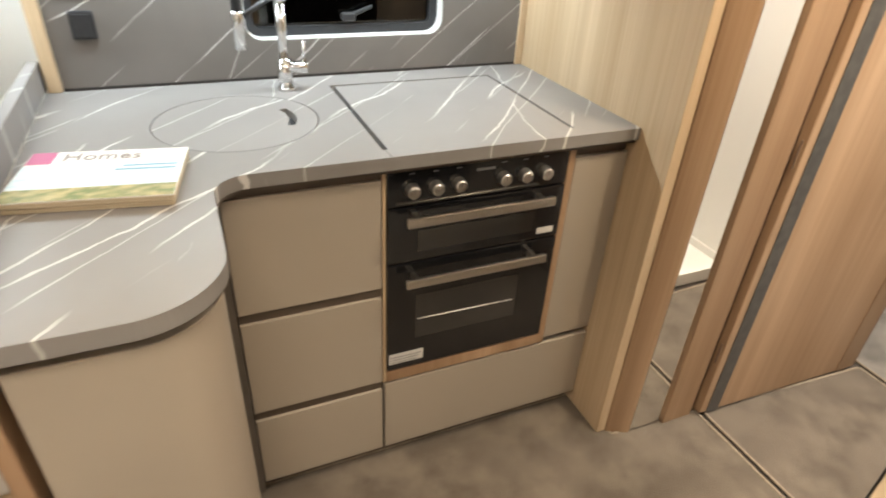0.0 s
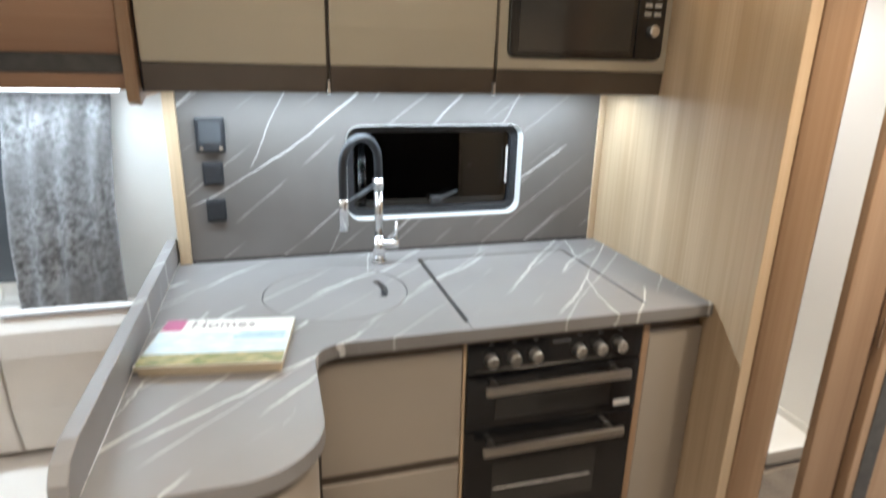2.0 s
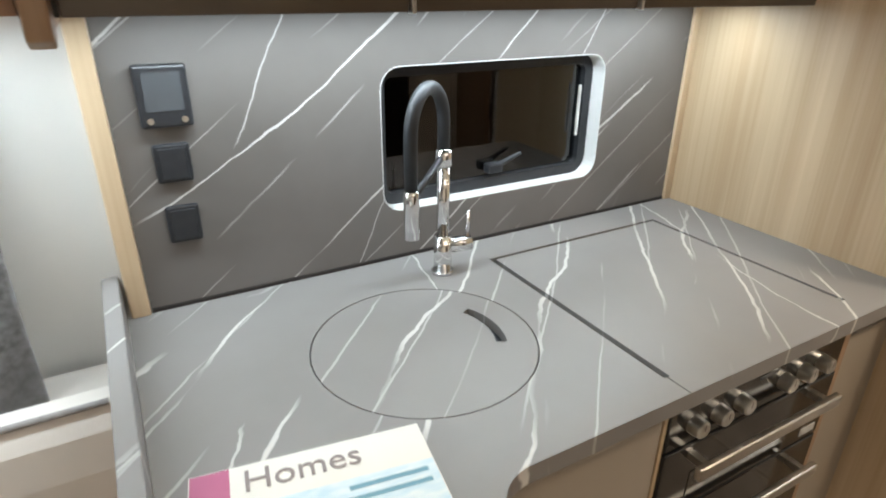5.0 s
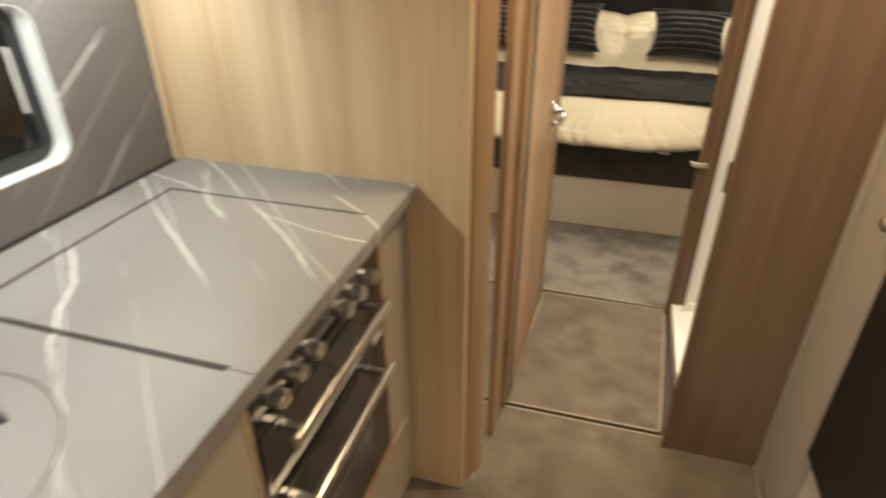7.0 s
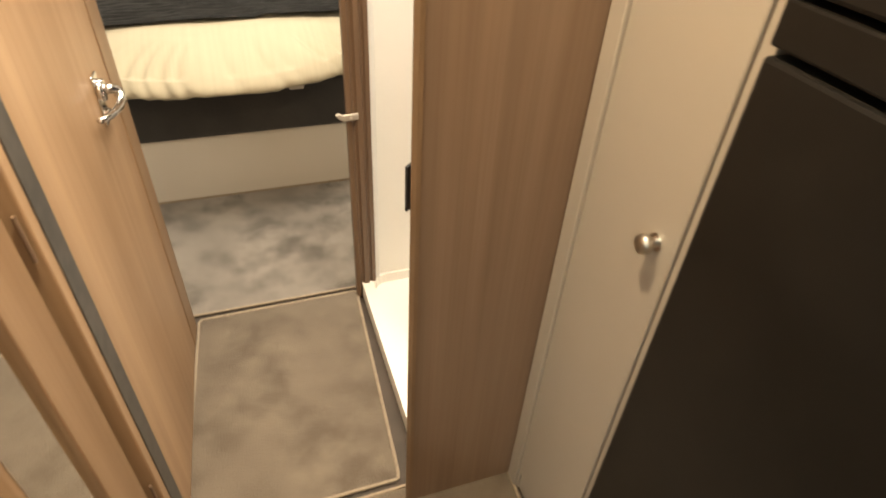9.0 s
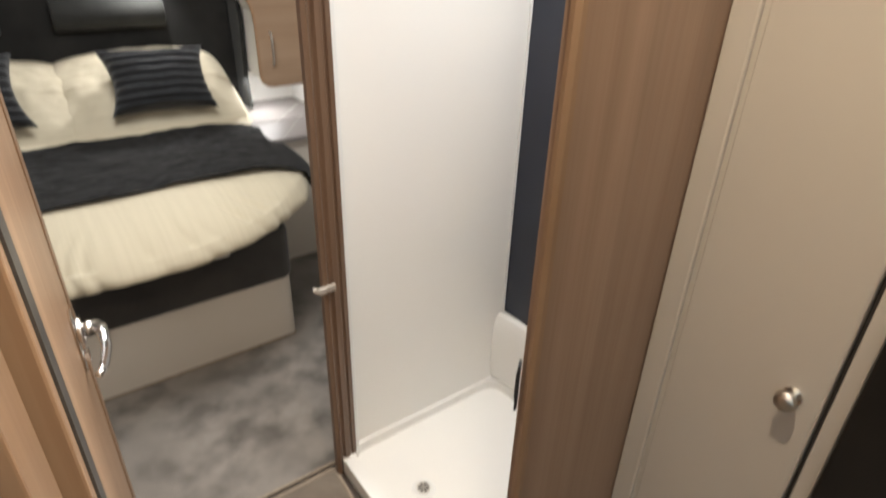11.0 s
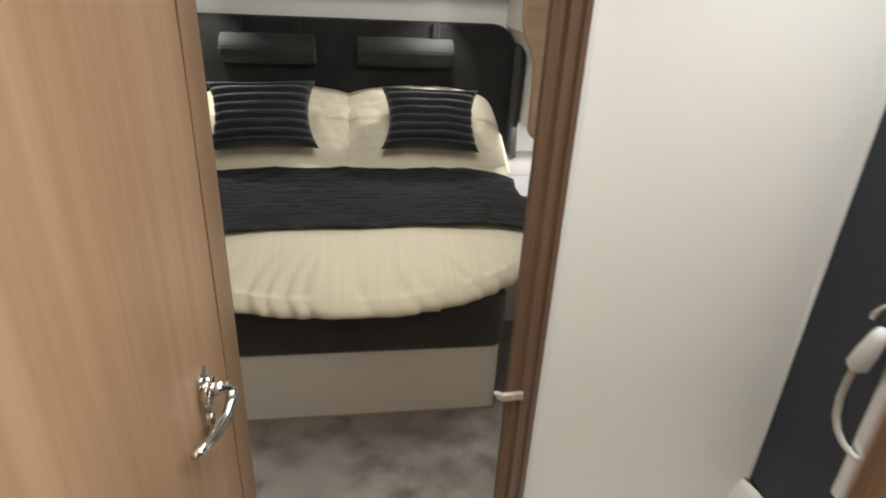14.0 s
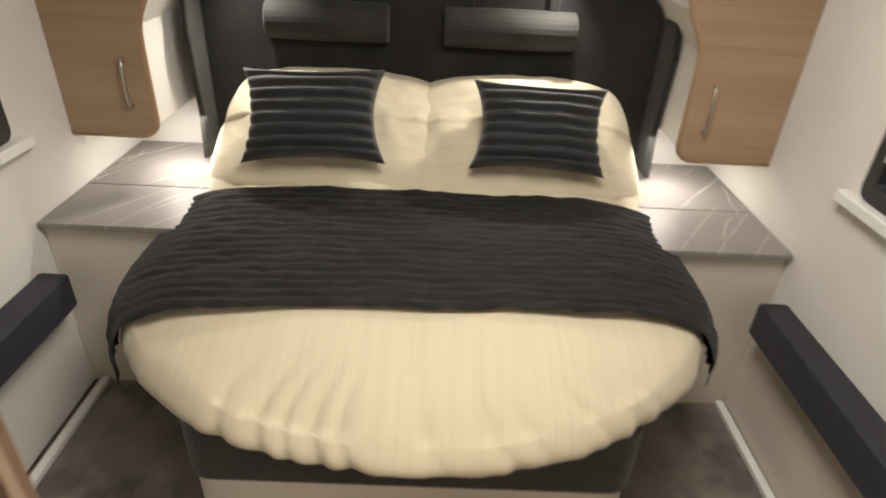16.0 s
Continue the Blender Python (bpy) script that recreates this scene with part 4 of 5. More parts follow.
part("diffuser", box(-1.21, -0.01, -0.222, -0.203, 1.838, 1.848, 0.002), "led_warm", cove2)
knot = thing("cover_cap", (-0.001, -0.55, 1.806), "round wood-coloured screw cover cap", "cover cap")
part("cap", disc((-0.0002, -0.55, 1.806), "x", 0.007, -0.002, 18), "oak_warm", knot)

# kitchen window
kwin = thing("kitchen_window", (-0.52, 0.05, 0.995), "small dark kitchen window with a black frame and white reveal", "window", kind="structure")
def inset(r, g):
    return rounded(-0.785 + g, -0.262 - g, 0.995 + g, 1.262 - g, max(0.04 - g, 0.01))


part("reveal", prism(inset(0, 0.0004), "y", 0.0005, 0.040, holes=[inset(0, 0.0018)]), "white_plastic", kwin, "white window reveal")
part("frame", prism(inset(0, 0.0022), "y", 0.036, 0.060, holes=[inset(0, 0.024)]), "black_plastic", kwin, "black window frame")
pane = part("pane", prism(inset(0, 0.018), "y", 0.050, 0.053), "tinted_glass", kwin)
pane.visible_shadow = False
part("stay", tube([(-0.515, 0.040, 1.040), (-0.50, 0.030, 1.048), (-0.455, 0.026, 1.066)], [0.008, 0.006, 0.004], 10), "black_plastic", kwin, "small black and chrome window stay")
part("catch", box(-0.535, -0.500, 0.022, 0.046, 1.030, 1.050, 0.004), "black_plastic", kwin)
part("blind_grip", box(-0.302, -0.296, 0.030, 0.036, 1.085, 1.195, 0.002), "label_silver", kwin)
setting("backdrop_kitchen_night", box(-2.2, 0.79, 1.05, 1.07, 0.2, 2.2), "shadow_gap")

# control display and sockets
dp = thing("control_display", (-1.12, 0, 1.19), "black wall control display with a grey screen", "control panel")
part("case", box(-1.163, -1.092, -0.020, -0.0005, 1.198, 1.286, 0.004), "black_plastic", dp)
part("screen", box(-1.153, -1.102, -0.0212, -0.0202, 1.222, 1.276), "screen_grey", dp)
for x in (-1.150, -1.104):
    part("button", disc((x, -0.0201, 1.209), "y", 0.0045, -0.003, 14), "brushed_steel", dp)
for x0, x1, z0, z1 in ((-1.155, -1.104, 1.112, 1.172), (-1.154, -1.105, 1.014, 1.075)):
    so = thing("wall_socket", ((x0 + x1) / 2, 0, z0), "square black plastic wall socket", "socket", "kitchen wall sockets")
    part("plate", box(x0, x1, -0.010, -0.0005, z0, z1, 0.004), "black_plastic", so)
    part("flap", box(x0 + 0.006, x1 - 0.006, -0.0135, -0.0102, z0 + 0.006, z1 - 0.006, 0.0015), "black_plastic", so)

# ---- lounge beyond the peninsula ----
lk = thing("lounge_locker", (-1.8, -0.13, 1.36), "reddish wood overhead lounge locker with a dark band", "locker")
part("door", prism([(CF + 0.02, 1.432), (CF + 0.0, 1.432), (CF - 0.012, 1.55), (CF - 0.012, 1.66), (CF + 0.0, 1.72), (CF + 0.02, 1.72)], "x", -2.3, -1.256, 0.002), "locker_wood", lk)
part("band", box(-2.3, -1.256, CF - 0.001, CF + 0.02, 1.394, 1.431, 0.001), "dark_inlay", lk, "dark grey band")
part("bottom_rail", prism([(CF + 0.02, 1.362), (CF + 0.006, 1.362), (CF - 0.003, 1.393), (CF + 0.02, 1.393)], "x", -2.3, -1.256), "locker_wood", lk)
part("body", box(-2.3, -1.256, CF + 0.021, 0.074, 1.362, 1.80), "locker_wood", lk)
part("end_panel", prism([(0.07, 1.345), (-0.20, 1.345), (-0.255, 1.332), (-0.272, 1.340), (-0.278, 1.40), (-0.284, 1.52), (-0.284, 1.68), (-0.276, 1.80), (0.07, 1.80)], "x", -1.254, -1.230, 0.003), "oak_warm", lk, "curved oak end panel")
part("light_strip", box(-2.2, -1.30, -0.15, -0.11, 1.354, 1.3615), "led_cool", lk, "cool-white strip light")

cu = thing("curtain", (-1.5, 0.03, 0.80), "grey crushed velvet curtain pad hanging on the lounge wall", "curtain")
def curt(u, v):
    x = -1.350 - 0.010 * (1 - v) - 0.235 * u - 0.012 * math.sin(v * 3)
    z = 0.800 + 0.54 * v + 0.018 * (1 - v) * math.sin(u * math.pi)
    y = -0.055 + 0.085 * v - 0.020 * math.sin(u * math.pi) + 0.007 * math.sin(u * 23 + 3 * v) + 0.006 * noise.noise((u * 5, v * 7, 1))
    return Vector((x, y, z))


cb = sheet(curt, 36, 44)
bmesh.ops.solidify(cb, geom=cb.faces[:], thickness=0.012)
part("pad", cb, "crushed_velvet", cu, smooth=True)
bl = thing("lounge_window_blind", (-1.9, 0.06, 0.80), "dark lounge window pane beside the curtain", "window", kind="structure")
part("pane", box(-2.35, -1.600, 0.062, 0.074, 0.86, 1.34), "screen_grey", bl)

sofa = thing("lounge_sofa", (-1.75, -0.3, 0), "cream upholstered lounge sofa with grey piping on an oak base", "sofa")
part("base", box(-2.6, -1.27, -0.585, 0.07, 0, 0.30), "oak", sofa)
def cushion_bm(x0, x1, y0, y1, z0, z1, r):
    return box(x0, x1, y0, y1, z0, z1, r, 4)


for x0, x1 in ((-1.86, -1.272), (-2.6, -1.864)):
    sc = part("seat_cushion", cushion_bm(x0, x1, -0.615, 0.02, 0.305, 0.45, 0.028), "sofa_cream", sofa, smooth=True)
    bm = bmesh.new()
    for z in (0.443,):
        add_tube(bm, [(x0 + 0.01, -0.612, z), (x1 - 0.01, -0.612, z)], 0.005, 8)
    part("piping", bm, "piping_grey", sc, "grey piping")
def back(x0, x1):
    o = [(-0.085, 0.452), (-0.128, 0.475), (-0.150, 0.60), (-0.150, 0.74), (-0.140, 0.800), (-0.120, 0.834), (-0.085, 0.838), (-0.06, 0.815), (0.05, 0.80), (0.05, 0.452)]
    return prism(o, "x", x0, x1, 0.006)


for x0, x1 in ((-1.625, -1.272), (-1.98, -1.63), (-2.6, -1.985)):
    bk = part("backrest", back(x0, x1), "sofa_cream", sofa, smooth=False)
    part("piping", tube([(x0 + 0.01, -0.122, 0.837), (x1 - 0.01, -0.122, 0.837)], 0.005, 8), "piping_grey", bk, "grey piping")
rb = thing("round_bolster", (-1.372, -0.33, 0.452), "round cream bolster with grey piping on the sofa seat", "bolster")
bz, bx = 0.536, -1.372
part("pad", tube([(bx, -0.505, bz), (bx, -0.500, bz), (bx, -0.490, bz), (bx, -0.475, bz), (bx, -0.30, bz), (bx, -0.175, bz), (bx, -0.160, bz)], [0.045, 0.066, 0.078, 0.083, 0.084, 0.080, 0.05], 32), "sofa_cream", rb, smooth=True)
part("piping", tube([(bx + 0.082 * math.cos(a), -0.481, bz + 0.082 * math.sin(a)) for a in [2 * math.pi * k / 36 for k in range(37)]], 0.004, 8), "piping_grey", rb, "grey piping")
part("button", disc((bx, -0.504, bz), "y", 0.012, -0.004, 16, 0.002), "piping_grey", rb)

# ---- bedroom ----
YC = -0.935
bed = thing("island_bed", (2.2, YC, 0), "island bed on a cream plinth with a dark upholstered rail", "bed")
part("plinth", prism(rounded(1.710, 2.82, YC - 0.487, YC + 0.470, 0.02, 4), "z", 0.0, 0.262), "cream_panel", bed, "cream gloss bed plinth")
part("plinth_floor_trim", prism(rounded(1.707, 2.82, YC - 0.490, YC + 0.473, 0.02, 4), "z", 0.0001, 0.008), "carpet_binding", bed)
part("rail", prism(rounded(1.695, 2.82, YC - 0.500, YC + 0.485, [0.05, 0, 0, 0.05], 6), "z", 0.2625, 0.455, 0.012), "base_dark", bed, "dark upholstered bed rail")

def foot_point(a, grow=0.0):
    """The bed's edge: a from 0 (head, left) over the curved foot to 1 (head, right)."""
    hw, fx, sx = 0.690 + grow, 2.12, 0.535 + grow
    if a < 0.22:
        return Vector((2.78 + (fx - 2.78) * a / 0.22, YC + hw)), Vector((2.78 + (fx - 2.78) * a / 0.22, YC))
    if a > 0.78:
        f = (a - 0.78) / 0.22
        return Vector((fx + (2.78 - fx) * f, YC - hw)), Vector((fx + (2.78 - fx) * f, YC))
    g = (a - 0.22) / 0.56 * math.pi
    e = 2.08
    c, s = math.cos(g), math.sin(g)
    return Vector((fx - sx * abs(s) ** (2 / e), YC + hw * math.copysign(abs(c) ** (2 / e), c))), Vector((fx, YC))


def bed_top(x):
    k = [(1.5, 0.565), (1.66, 0.590), (1.85, 0.606), (2.1, 0.612), (2.3, 0.612), (2.42, 0.618), (2.54, 0.650), (2.66, 0.715), (2.74, 0.760), (2.84, 0.775)]
    for (a, za), (b, zb) in zip(k, k[1:]):
        if x <= b:
            f = max(0.0, (x - a) / (b - a))
            return za + (zb - za) * f
    return k[-1][1]


def fold(a, depth):
    """Soft gathers that deepen towards the hem."""
    w = a * 60
    n = noise.noise((w * 0.9, depth * 1.3, 0.0)) * 0.6 + noise.noise((w * 2.1, depth * 0.8, 5.0)) * 0.4
    return n


def crease(a):
    """A few long creases towards the foot."""
    folds = ((0.312, 0.005, 0.3), (0.405, 0.004, 0.5), (0.428, 0.005, 1.0), (0.443, 0.004, 0.8), (0.458, 0.005, 1.1), (0.472, 0.004, 0.7), (0.512, 0.004, 0.35),
             (0.545, 0.004, 0.5), (0.562, 0.004, 0.4), (0.598, 0.004, 0.6), (0.621, 0.006, 0.7), (0.640, 0.006, 0.55))
    return sum(h * math.exp(-abs((a - c) / (w * 1.25)) ** 1.5) for c, w, h in folds)


def duvet(u, v):
    a = u
    p, s = foot_point(a)
    if v <= 0.62:
        r = v / 0.62
        q = s.lerp(p, r)
        z = bed_top(q.x) - (0.055 + 0.10 * max(0.0, q.x - 2.42)) * r ** 5 + 0.006 * noise.noise((q.x * 5, q.y * 5, 2))
        side_fold = max(0.0, r - 0.75) * 0.014 * fold(a, 0.2) - 0.024 * crease(a + 0.006 * math.sin(r * 9)) * max(0.0, min(1.0, (r - 0.70) / 0.28))
        z += side_fold + 0.010 * math.exp(-((q.x - 2.47) / 0.06) ** 2) * noise.noise((q.y * 8, q.x * 9, 4))
        return Vector((q.x, q.y, z))
    d = (v - 0.62) / 0.38
    out = (p - s).normalized()
    z0 = bed_top(p.x) - 0.055
    low = 0.472 - 0.012 * math.sin(a * math.pi) + 0.012 * noise.noise((a * 25, 0, 3))
    if a < 0.2 or a > 0.8:
        low = 0.445
    gather = (fold(a, 1.0) * 0.013 + 0.020 * noise.noise((a * 105, d * 0.7, 8)) * (0.05 + abs(noise.noise((a * 14, 0, 2))) * 1.3)) * d ** 1.6 - crease(a + 0.006 * math.sin(9 + d * 2)) * 0.014
    rnd = 0.030 * math.sin(min(1.0, d * 1.25) * math.pi * 0.62) - 0.05 * max(0, d - 0.75) * 4 * 0.6
    q = p + out * (rnd + gather)
    return Vector((q.x, q.y, z0 + (low - z0) * d))


db = sheet(duvet, 520, 44)
bmesh.ops.remove_doubles(db, verts=db.verts, dist=1e-4)
dv = thing("duvet", (2.1, YC, 0.45), "cream satin-stripe duvet gathered over the curved bed foot", "duvet")
part("cover", db, "duvet_cream", dv, smooth=True)
mt = thing("mattress", (2.2, YC, 0.455), "mattress under the duvet with a pale underside", "mattress")
mo = []
for k in range(49):
    q, _ = foot_point(k / 48, -0.07)
    mo.append((q.x, q.y))
part("core", prism(mo, "z", 0.4555, 0.530), "bedroom_wood", mt)
bk = thing("bed_bracket", (1.66, YC - 0.25, 0.440), "small steel bracket under the mattress foot", "bracket")
part("plate", box(1.64, 1.68, YC - 0.27, YC - 0.22, 0.440, 0.455, 0.003), "brushed_steel", bk)

# throw across the bed, ribbed from side to side
TW0, TW1 = 1.882, 2.440
def throw(u, v):
    """u along the bed, v across it: down one side, over the top, down the other."""
    w = v * 2 - 1
    skew = -0.034 * w
    x = TW0 + (TW1 - TW0) * u - skew * (1 - u) + 0.008 * noise.noise((v * 9, u, 1.5))
    if abs(w) > 0.72:
        x -= (abs(w) - 0.72) * 0.10 * (1 - u)
    lim = 0.698 if x > 2.12 else 0.698 * max(0.02, 1 - ((2.12 - x) / 0.535) ** 2.08) ** (1 / 2.08)
    flat = 0.74
    rib = (0.0052 + 0.003 * noise.noise((v * 14, u * 9, 6))) * abs(math.sin(u * math.pi * 17 + 1.1 * noise.noise((v * 7, u * 5, 0)))) ** 0.8 + 0.006 * noise.noise((v * 30, u * 20, 3)) + 0.004 * noise.noise((v * 60, u * 40, 7))
    if abs(w) <= flat:
        r = abs(w) / flat
        y = YC - math.copysign(lim, w) * r
        z = bed_top(x) - 0.055 * r ** 7 + 0.012 + rib * (1 - 0.65 * r ** 6) + 0.004 * noise.noise((x * 7, y * 7, 9))
        return Vector((x, y, z))
    d = (abs(w) - flat) / (1 - flat)
    z0 = bed_top(x) - 0.055 + 0.012
    drop = 0.150
    bulge = 0.048 * math.sin(min(1, d * 1.3) * math.pi * 0.6) + 0.020 * fold(u * 0.4 + (3 if w > 0 else 0), 1.0) * d + rib * 0.5
    y = YC - math.copysign(lim + 0.012 + bulge, w)
    return Vector((x, y, z0 - drop * d))


tb = sheet(throw, 170, 110)
bmesh.ops.solidify(tb, geom=tb.faces[:], thickness=-0.006)
th = thing("bed_throw", (2.15, YC, 0.6), "charcoal ribbed plush throw laid across the bed", "throw")
part("cloth", tb, "throw_dark", th, smooth=True)


def pillow_bm(w, h, t, ribs=0, seed=0, crisp=2.6, soft=False):
    """A stuffed square, in x and y, with pointed corners; ribs run along x."""
    def f(sgn):
        def g(u, v):
            a, b = u * 2 - 1, v * 2 - 1
            c, d = a, b
            if soft:
                round_off = 0.30 if b > 0 else 0.12
                a, b = a * (1 - round_off * b * b) ** 0.5 * (1 - 0.035 * b), b * (1 - 0.36 * a * a) ** 0.5
            pinch = 1 - (0.07 if soft else 0.17) * (1 - abs(a) ** 2) * abs(b) ** 4
            pin2 = 1 - (0.07 if soft else 0.17) * (1 - abs(b) ** 2) * abs(a) ** 4
            fall = 1.5 if soft and d < 0 else crisp
            body = max(0.0, (1 - abs(c) ** crisp) * (1 - abs(d) ** fall)) ** (0.7 if soft and d < 0 else 0.5)
            z = t / 2 * body * (1 + 0.10 * noise.noise((a * 2, b * 2, seed)))
            if soft:
                z += body * (0.016 * noise.noise((a * 5 + seed, b * 3, 1.0)) + 0.008 * noise.noise((a * 12, b * 7, seed)))
            if ribs:
                z += 0.024 * abs(math.sin(b * math.pi * ribs / 2 + 0.35 * noise.noise((a * 2.5, b * 3, seed + 4)))) * body ** 0.4
            return Vector((a * w / 2 * pin2, b * h / 2 * pinch, sgn * z))
        return g
    bm = sheet(f(1), 44, 64)
    other = sheet(f(-1), 20, 20)
    me = bpy.data.meshes.new("tmp")
    other.to_mesh(me)
    other.free()
    bm.from_mesh(me)
    bpy.data.meshes.remove(me)
    return bm


for yc, roll, seed, lab in ((-0.602, 2.0, 1, "charcoal ribbed plush square cushion, plump, leaning on the pillow"), (-1.268, -1.5, 5, "charcoal ribbed plush square cushion with flatter top corners")):
    cs = solo("scatter_cushion", pillow_bm(0.425 if seed == 1 else 0.405, 0.285 if seed == 1 else 0.270, 0.135, 8, seed), "cushion_dark", lab, "cushion", "cushions on the bed", smooth=True)
    cs.matrix_world = Matrix.Translation((2.610, yc, 0.772 if seed == 1 else 0.764)) @ Matrix.Rotation(radians(-90), 4, "Z") @ Matrix.Rotation(radians(57), 4, "X") @ Matrix.Rotation(radians(roll), 4, "Z")
for yc, seed in ((YC + 0.292, 2), (YC - 0.300, 9)):
    pw = solo("bed_pillow", pillow_bm(0.76, 0.49, 0.17, 0, seed, 2.6, True), "duvet_cream", "cream satin-stripe pillow propped on the headboard", "pillow", "pillows on the bed", smooth=True)
    pw.matrix_world = Matrix.Translation((2.712, yc, 0.668)) @ Matrix.Rotation(radians(-90), 4, "Z") @ Matrix.Rotation(radians(36), 4, "X")

# headboard with strapped neck rolls
hb = thing("headboard", (2.8, YC, 0.45), "black velvet padded headboard with rounded top corners", "headboard")
HO = rounded(YC - 0.745, YC + 0.745, 0.455, 1.168, [0, 0, 0.11, 0.11], 10)
part("pad", prism(HO, "x", 2.822, 2.878, 0.018), "velvet_black", hb)
for y0, y1, z in ((-0.80, -0.415, 1.040), (-1.39, -0.975, 1.040)):
    r = part("neck_roll", tube([(2.815, y0, z), (2.815, y0 + 0.004, z), (2.815, (y0 + y1) / 2, z), (2.815, y1 - 0.004, z), (2.815, y1, z)], [0.052, 0.060, 0.062, 0.060, 0.052], 24), "velvet_roll", hb, "dark grey velvet neck roll")
    for y in (y0 + 0.075, y1 - 0.075):
        part("strap", box(2.808, 2.8205, y - 0.016, y + 0.016, 1.045, 1.166, 0.003), "velvet_black", r)
# wings take the paler roll velvet, so light on their inner faces is coloured in
for sgn in (1, -1):
    yy = YC + sgn * 0.74 - (0.01 if sgn < 0 else 0)
    part("side_wing", prism([(2.70, 0.60), (2.84, 0.60), (2.84, 1.135), (2.78, 1.15), (2.72, 1.115), (2.695, 1.00), (2.72, 0.75)], "y", yy - 0.010, yy + 0.010, 0.006), "velvet_roll", hb)

# overhead lockers above the bed
LF = 2.655
for y0, y1, bar in ((-1.605, -0.935, (-1.3300, -1.085)), (-0.925, -0.23, (-0.755, -0.468))):
    ol = thing("bedroom_locker", (2.74, (y0 + y1) / 2, 1.3580), "brown wood overhead bedroom locker with a slim bar handle", "locker", "lockers above the bed")
    part("body", box(LF + 0.02, 2.878, y0, y1, 1.3600, 1.87), "bedroom_wood", ol)
    d = part("door", box(LF, LF + 0.019, y0 + 0.003, y1 - 0.003, 1.4230, 1.87, 0.003), "bedroom_wood", ol)
    part("dark_rail", box(LF + 0.004, LF + 0.019, y0, y1, 1.3760, 1.4200, 0.002), "walnut", ol, "dark lower rail")
    part("bottom_rail", box(LF - 0.002, LF + 0.019, y0, y1, 1.3580, 1.3740, 0.002), "walnut_panel", ol)
    h = part("handle", tube([(LF - 0.018, bar[0], 1.3950), (LF - 0.018, bar[1], 1.3950)], 0.005, 12), "brushed_steel", ol, "slim steel bar handle", smooth=True)
    for y in bar:
        part("mount", tube([(LF - 0.018, y + (0.012 if y == bar[0] else -0.012), 1.3950), (LF + 0.004, y + (0.012 if y == bar[0] else -0.012), 1.3950)], 0.004, 8), "brushed_steel", h)
setting("locker_end_panel", box(LF - 0.004, 2.878, -1.632, -1.606, 1.3430, TOP, 0.002), "walnut_panel")
setting("locker_end_panel_left", box(LF - 0.004, 2.878, -0.229, -0.205, 1.3430, TOP, 0.002), "walnut_panel")
for y in (-1.3980, -0.40):
    sp = thing("reading_spotlight", (2.84, y, 1.2880), "small chrome reading spotlight lit above the headboard", "spotlight", "reading spotlights")
    part("mount", disc((2.879, y - 0.03, 1.3030), "x", 0.020, -0.012, 20), "chrome", sp)
    part("arm", tube([(2.868, y - 0.03, 1.3030), (2.84, y - 0.02, 1.3080)], 0.005), "chrome", sp)
    hd = part("head", tube([(2.85, y - 0.022, 1.3200), (2.83, y, 1.3030), (2.822, y + 0.008, 1.2960)], [0.012, 0.018, 0.021], 20), "chrome", sp, smooth=True)
    part("lens", tube([(2.8215, y + 0.0085, 1.2955), (2.8205, y + 0.0095, 1.2945)], 0.017, 20), "led_spot", hd)
    area("reading_lamp", (2.745, y + 0.03, 1.2730), 0.03, 2.2, MILD, aim=(-0.30, 0.30 if y < YC else -0.05, -1)).data.spread = radians(110)

# side cupboards with the wavy inner edge, bedside units below
def side_cupboard(sgn, wall, inner, lab):
    cx = 2.500
    c = thing("side_cupboard", (2.64, (wall + inner) / 2, 0.747), lab, "cupboard", "cupboards beside the bed")
    pr = [(0.0, 0.747), (0.0, 1.87)]
    edge = []
    for k in range(31):
        z = 1.87 - (1.87 - 0.795) * k / 30
        f = 0.5 - 0.5 * math.tanh((z - 1.125) / 0.055)
        edge.append((inner - sgn * 0.068 * (-f), z))
    yb = inner + sgn * 0.068
    corner = []
    for k in range(7):
        a = radians(90 * k / 6)
        corner.append((yb + sgn * 0.048 * (1 - math.cos(a)), 0.795 - 0.048 * math.sin(a)))
    o = [(wall, 1.87)] + edge + corner[1:] + [(wall, 0.747)]
    if sgn > 0:
        o = o[::-1]
    d = part("door", prism(o, "x", cx, cx + 0.018, 0.003), "bedroom_wood", c)
    lip = [Vector((cx + 0.009, y, z)) for y, z in edge + corner[1:]] + [Vector((cx + 0.009, wall, 0.747))]
    part("edging", tube(lip, 0.0095, 8), "oak_warm", d, "pale wooden edging", smooth=True)
    ob = [(wall, 1.87), (inner + sgn * 0.022, 1.87), (inner + sgn * 0.022, 1.16), (yb + sgn * 0.02, 1.05), (yb + sgn * 0.02, 0.765), (wall, 0.765)]
    part("body", prism(ob if sgn < 0 else ob[::-1], "x", cx + 0.019, 2.878), "white_wall", c, "cream side carcass")
    hy = inner + sgn * 0.120
    h = part("handle", tube([(cx - 0.016, hy, 0.836), (cx - 0.022, hy, 0.862), (cx - 0.024, hy, 0.91), (cx - 0.022, hy, 0.950), (cx - 0.016, hy, 0.975)], [0.004, 0.005, 0.005, 0.005, 0.004], 10), "brushed_steel", d, "bowed steel handle", smooth=True)
    for z in (0.840, 0.971):
        part("mount", tube([(cx - 0.017, hy, z), (cx, hy, z)], 0.0045, 8), "brushed_steel", h)


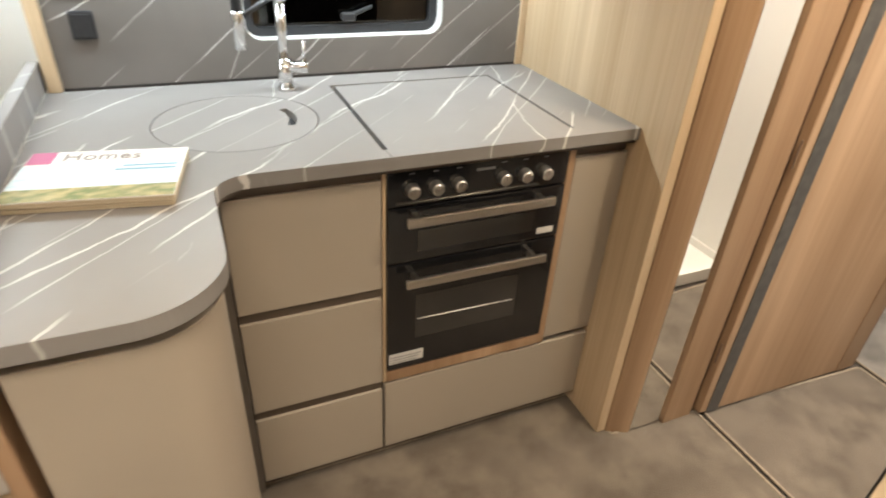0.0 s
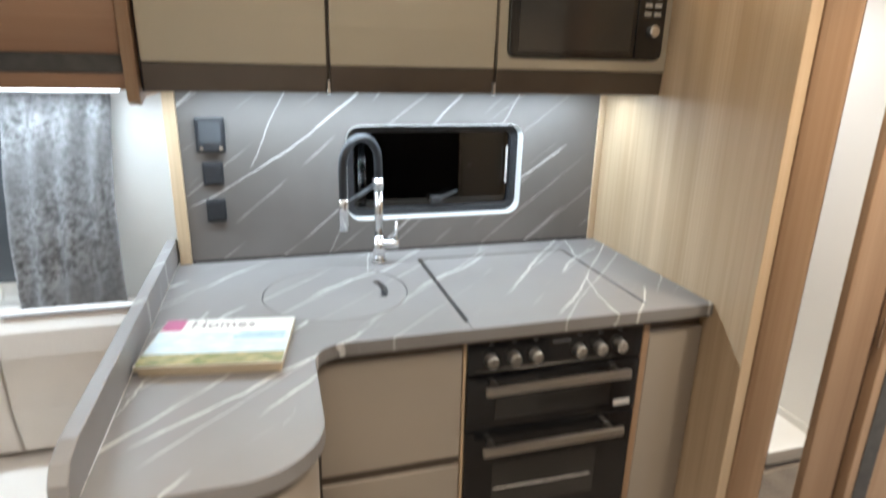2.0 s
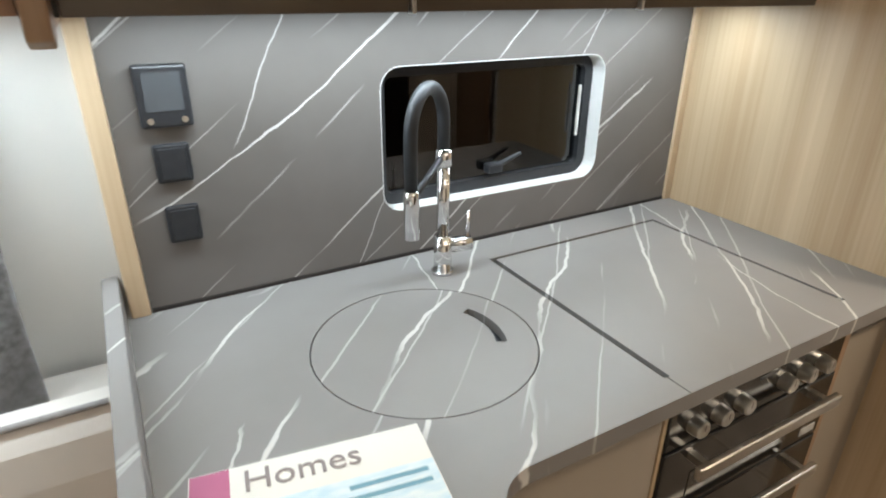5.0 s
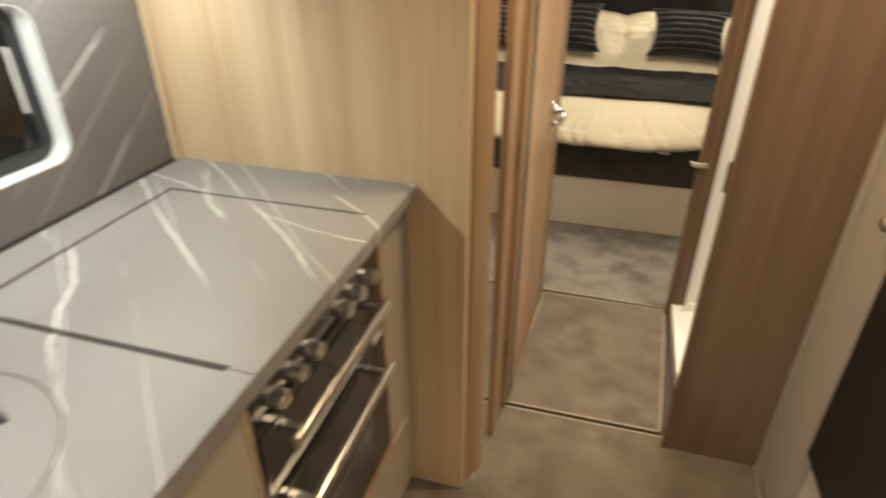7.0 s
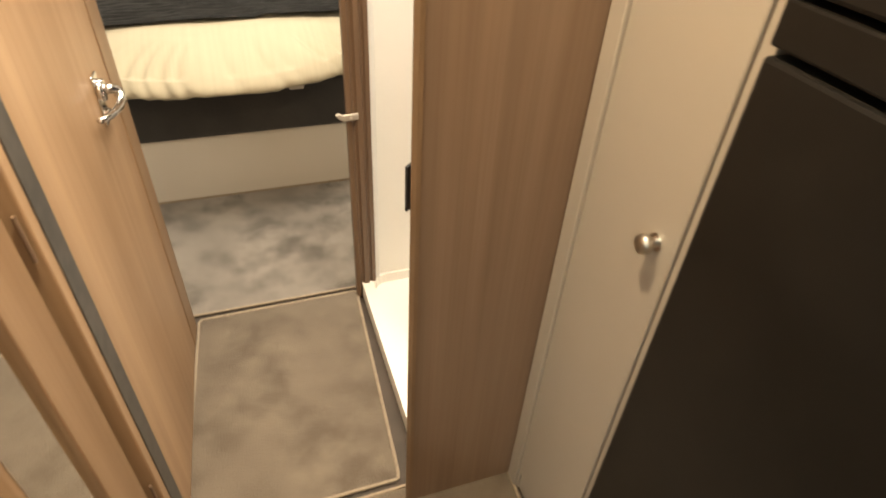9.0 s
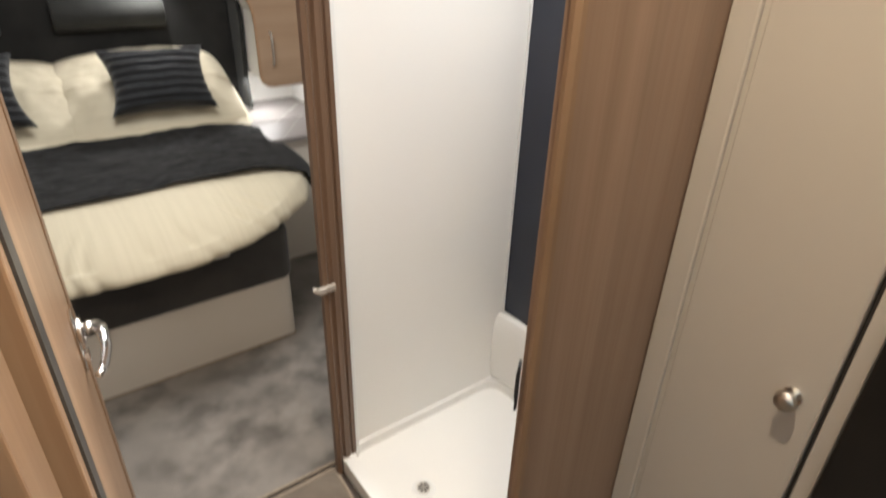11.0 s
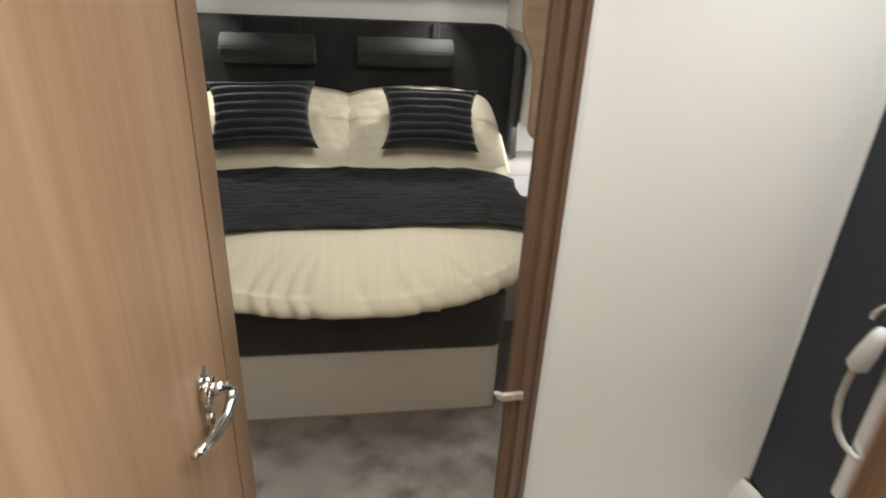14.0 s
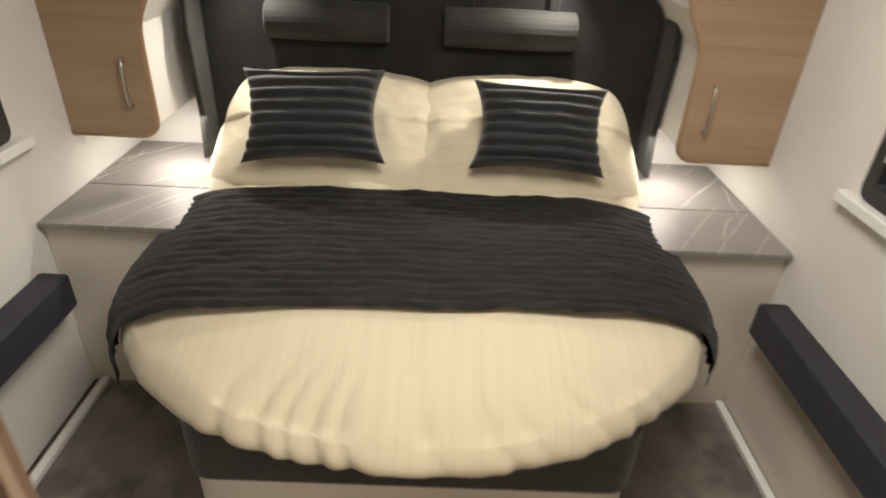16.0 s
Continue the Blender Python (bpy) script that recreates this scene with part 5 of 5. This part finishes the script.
side_cupboard(-1, RIGHT + 0.001, -1.615, "brown wood side cupboard with wavy edge, beside the window")
side_cupboard(1, LEFT - 0.001, -0.216, "brown wood side cupboard with wavy edge, beside the bed")
for sgn, y0, y1 in ((-1, RIGHT + 0.002, -1.565), (1, -0.285, LEFT - 0.002)):
    bs = thing("bedside_unit", (2.53, (y0 + y1) / 2, 0), "cream bedside unit with a grey stone-effect top", "bedside unit", "units beside the bed")
    part("cabinet", box(2.262, 2.878, y0, y1, 0.0, 0.568), "cream_panel", bs)
    part("top", box(2.240, 2.50, y0, y1, 0.569, 0.586, 0.002), "stone_shelf", bs, "grey stone-effect top")
    part("lid", box(2.503, 2.878, y0, y1, 0.569, 0.5865, 0.002), "stone_shelf", bs, "grey stone-effect lid")
    area("bedside_lamp", (2.66, (y0 + y1) / 2 - sgn * 0.05, 0.740), 0.14, 1.3, MILD)

for name, y0, y1, ysl, lab in (("wall_pad", RIGHT + 0.001, RIGHT + 0.085, -1, "navy upholstered ledge pad on the window wall"), ("wall_pad", LEFT - 0.085, LEFT - 0.001, 1, "navy upholstered ledge pad on the side wall")):
    pad = thing(name, (1.7, (y0 + y1) / 2, 0.355), lab, "pad", "ledge pads along the bedroom walls")
    part("pad", box(1.30, 2.190, y0, y1, 0.355, 0.463, 0.012, 3), "navy_pad", pad)

# bedroom window
def bedroom_window(x0, x1, z0, z1, wall, sgn, lab):
    """A window set into a side wall; sgn is +1 where the room lies towards +y."""
    def rin(g):
        return rounded(x0 + g, x1 - g, z0 + g, z1 - g, max(0.03 - g, 0.01))

    bw = thing("bedroom_window", ((x0 + x1) / 2, wall, z0), lab, "window", kind="structure")
    part("frame", prism(rin(0.001), "y", *sorted((wall - sgn * 0.045, wall + sgn * 0.004)), holes=[rin(0.04)]), "black_plastic", bw, "black window frame")
    glass_pane = part("pane", prism(rin(0.03), "y", *sorted((wall - sgn * 0.030, wall - sgn * 0.026))), "tinted_glass", bw)
    glass_pane.visible_shadow = False
    part("sill", box(x0 - 0.05, x1 + 0.038, wall + sgn * 0.0005, wall + sgn * 0.030, z0 - 0.030, z0 - 0.0005, 0.004), "white_plastic", bw, "white window sill")
    part("blind_rail", box(x1 - 0.050, x1 - 0.043, wall - sgn * 0.012, wall + sgn * 0.012, z0 + 0.10, z1 - 0.15, 0.002), "label_silver", bw)


bedroom_window(1.25, 2.112, 0.830, 1.45, RIGHT, 1, "dark bedroom window with a black frame and white sill")
bedroom_window(1.40, 2.262, 0.815, 1.45, LEFT, -1, "dark bedroom window with a black frame, beside the bed")
setting("backdrop_bedroom_night_left", box(0.8, 3.2, 1.05, 1.07, 0.2, 2.2), "shadow_gap")
setting("backdrop_bedroom_night", box(0.8, 3.0, -3.2, -3.18, 0.2, 2.2), "shadow_gap")
sh = thing("shrub", (1.75, -2.35, 0.35), "dark green leafy shrub outside the bedroom window", "shrub")
bm = bmesh.new()
rnd = random.Random(4)
stems = []
for k in range(9):
    a, b = rnd.uniform(-0.35, 0.35), rnd.uniform(-0.12, 0.12)
    tip = Vector((1.72 + a, -2.35 + b, 1.05 + rnd.uniform(0, 0.35)))
    stems.append((Vector((1.72 + a * 0.2, -2.35, 0.35)), tip))
    add_tube(bm, [stems[-1][0], stems[-1][0].lerp(tip, 0.5) + Vector((0.03, 0, 0)), tip], [0.008, 0.006, 0.003], 6)
part("stems", bm, "stem_brown", sh)
bm = bmesh.new()
for k in range(260):
    s0, tip = rnd.choice(stems)
    c = s0.lerp(tip, rnd.uniform(0.35, 1.02)) + Vector((rnd.uniform(-0.09, 0.09), rnd.uniform(-0.07, 0.07), rnd.uniform(-0.05, 0.05)))
    d = Vector((rnd.uniform(-1, 1), rnd.uniform(-1, 1), rnd.uniform(-0.6, 0.8))).normalized()
    s = d.orthogonal().normalized()
    L, W = rnd.uniform(0.03, 0.06), rnd.uniform(0.009, 0.016)
    q = [bm.verts.new(c), bm.verts.new(c + d * L * 0.5 + s * W), bm.verts.new(c + d * L), bm.verts.new(c + d * L * 0.5 - s * W)]
    bm.faces.new((q[0], q[1], q[2]))
    bm.faces.new((q[0], q[2], q[3]))
part("leaves", bm, "leaf_green", sh)
setting("ground_outside", box(-1.0, 3.6, -3.2, -2.03, 0.30, 0.35), "subfloor")
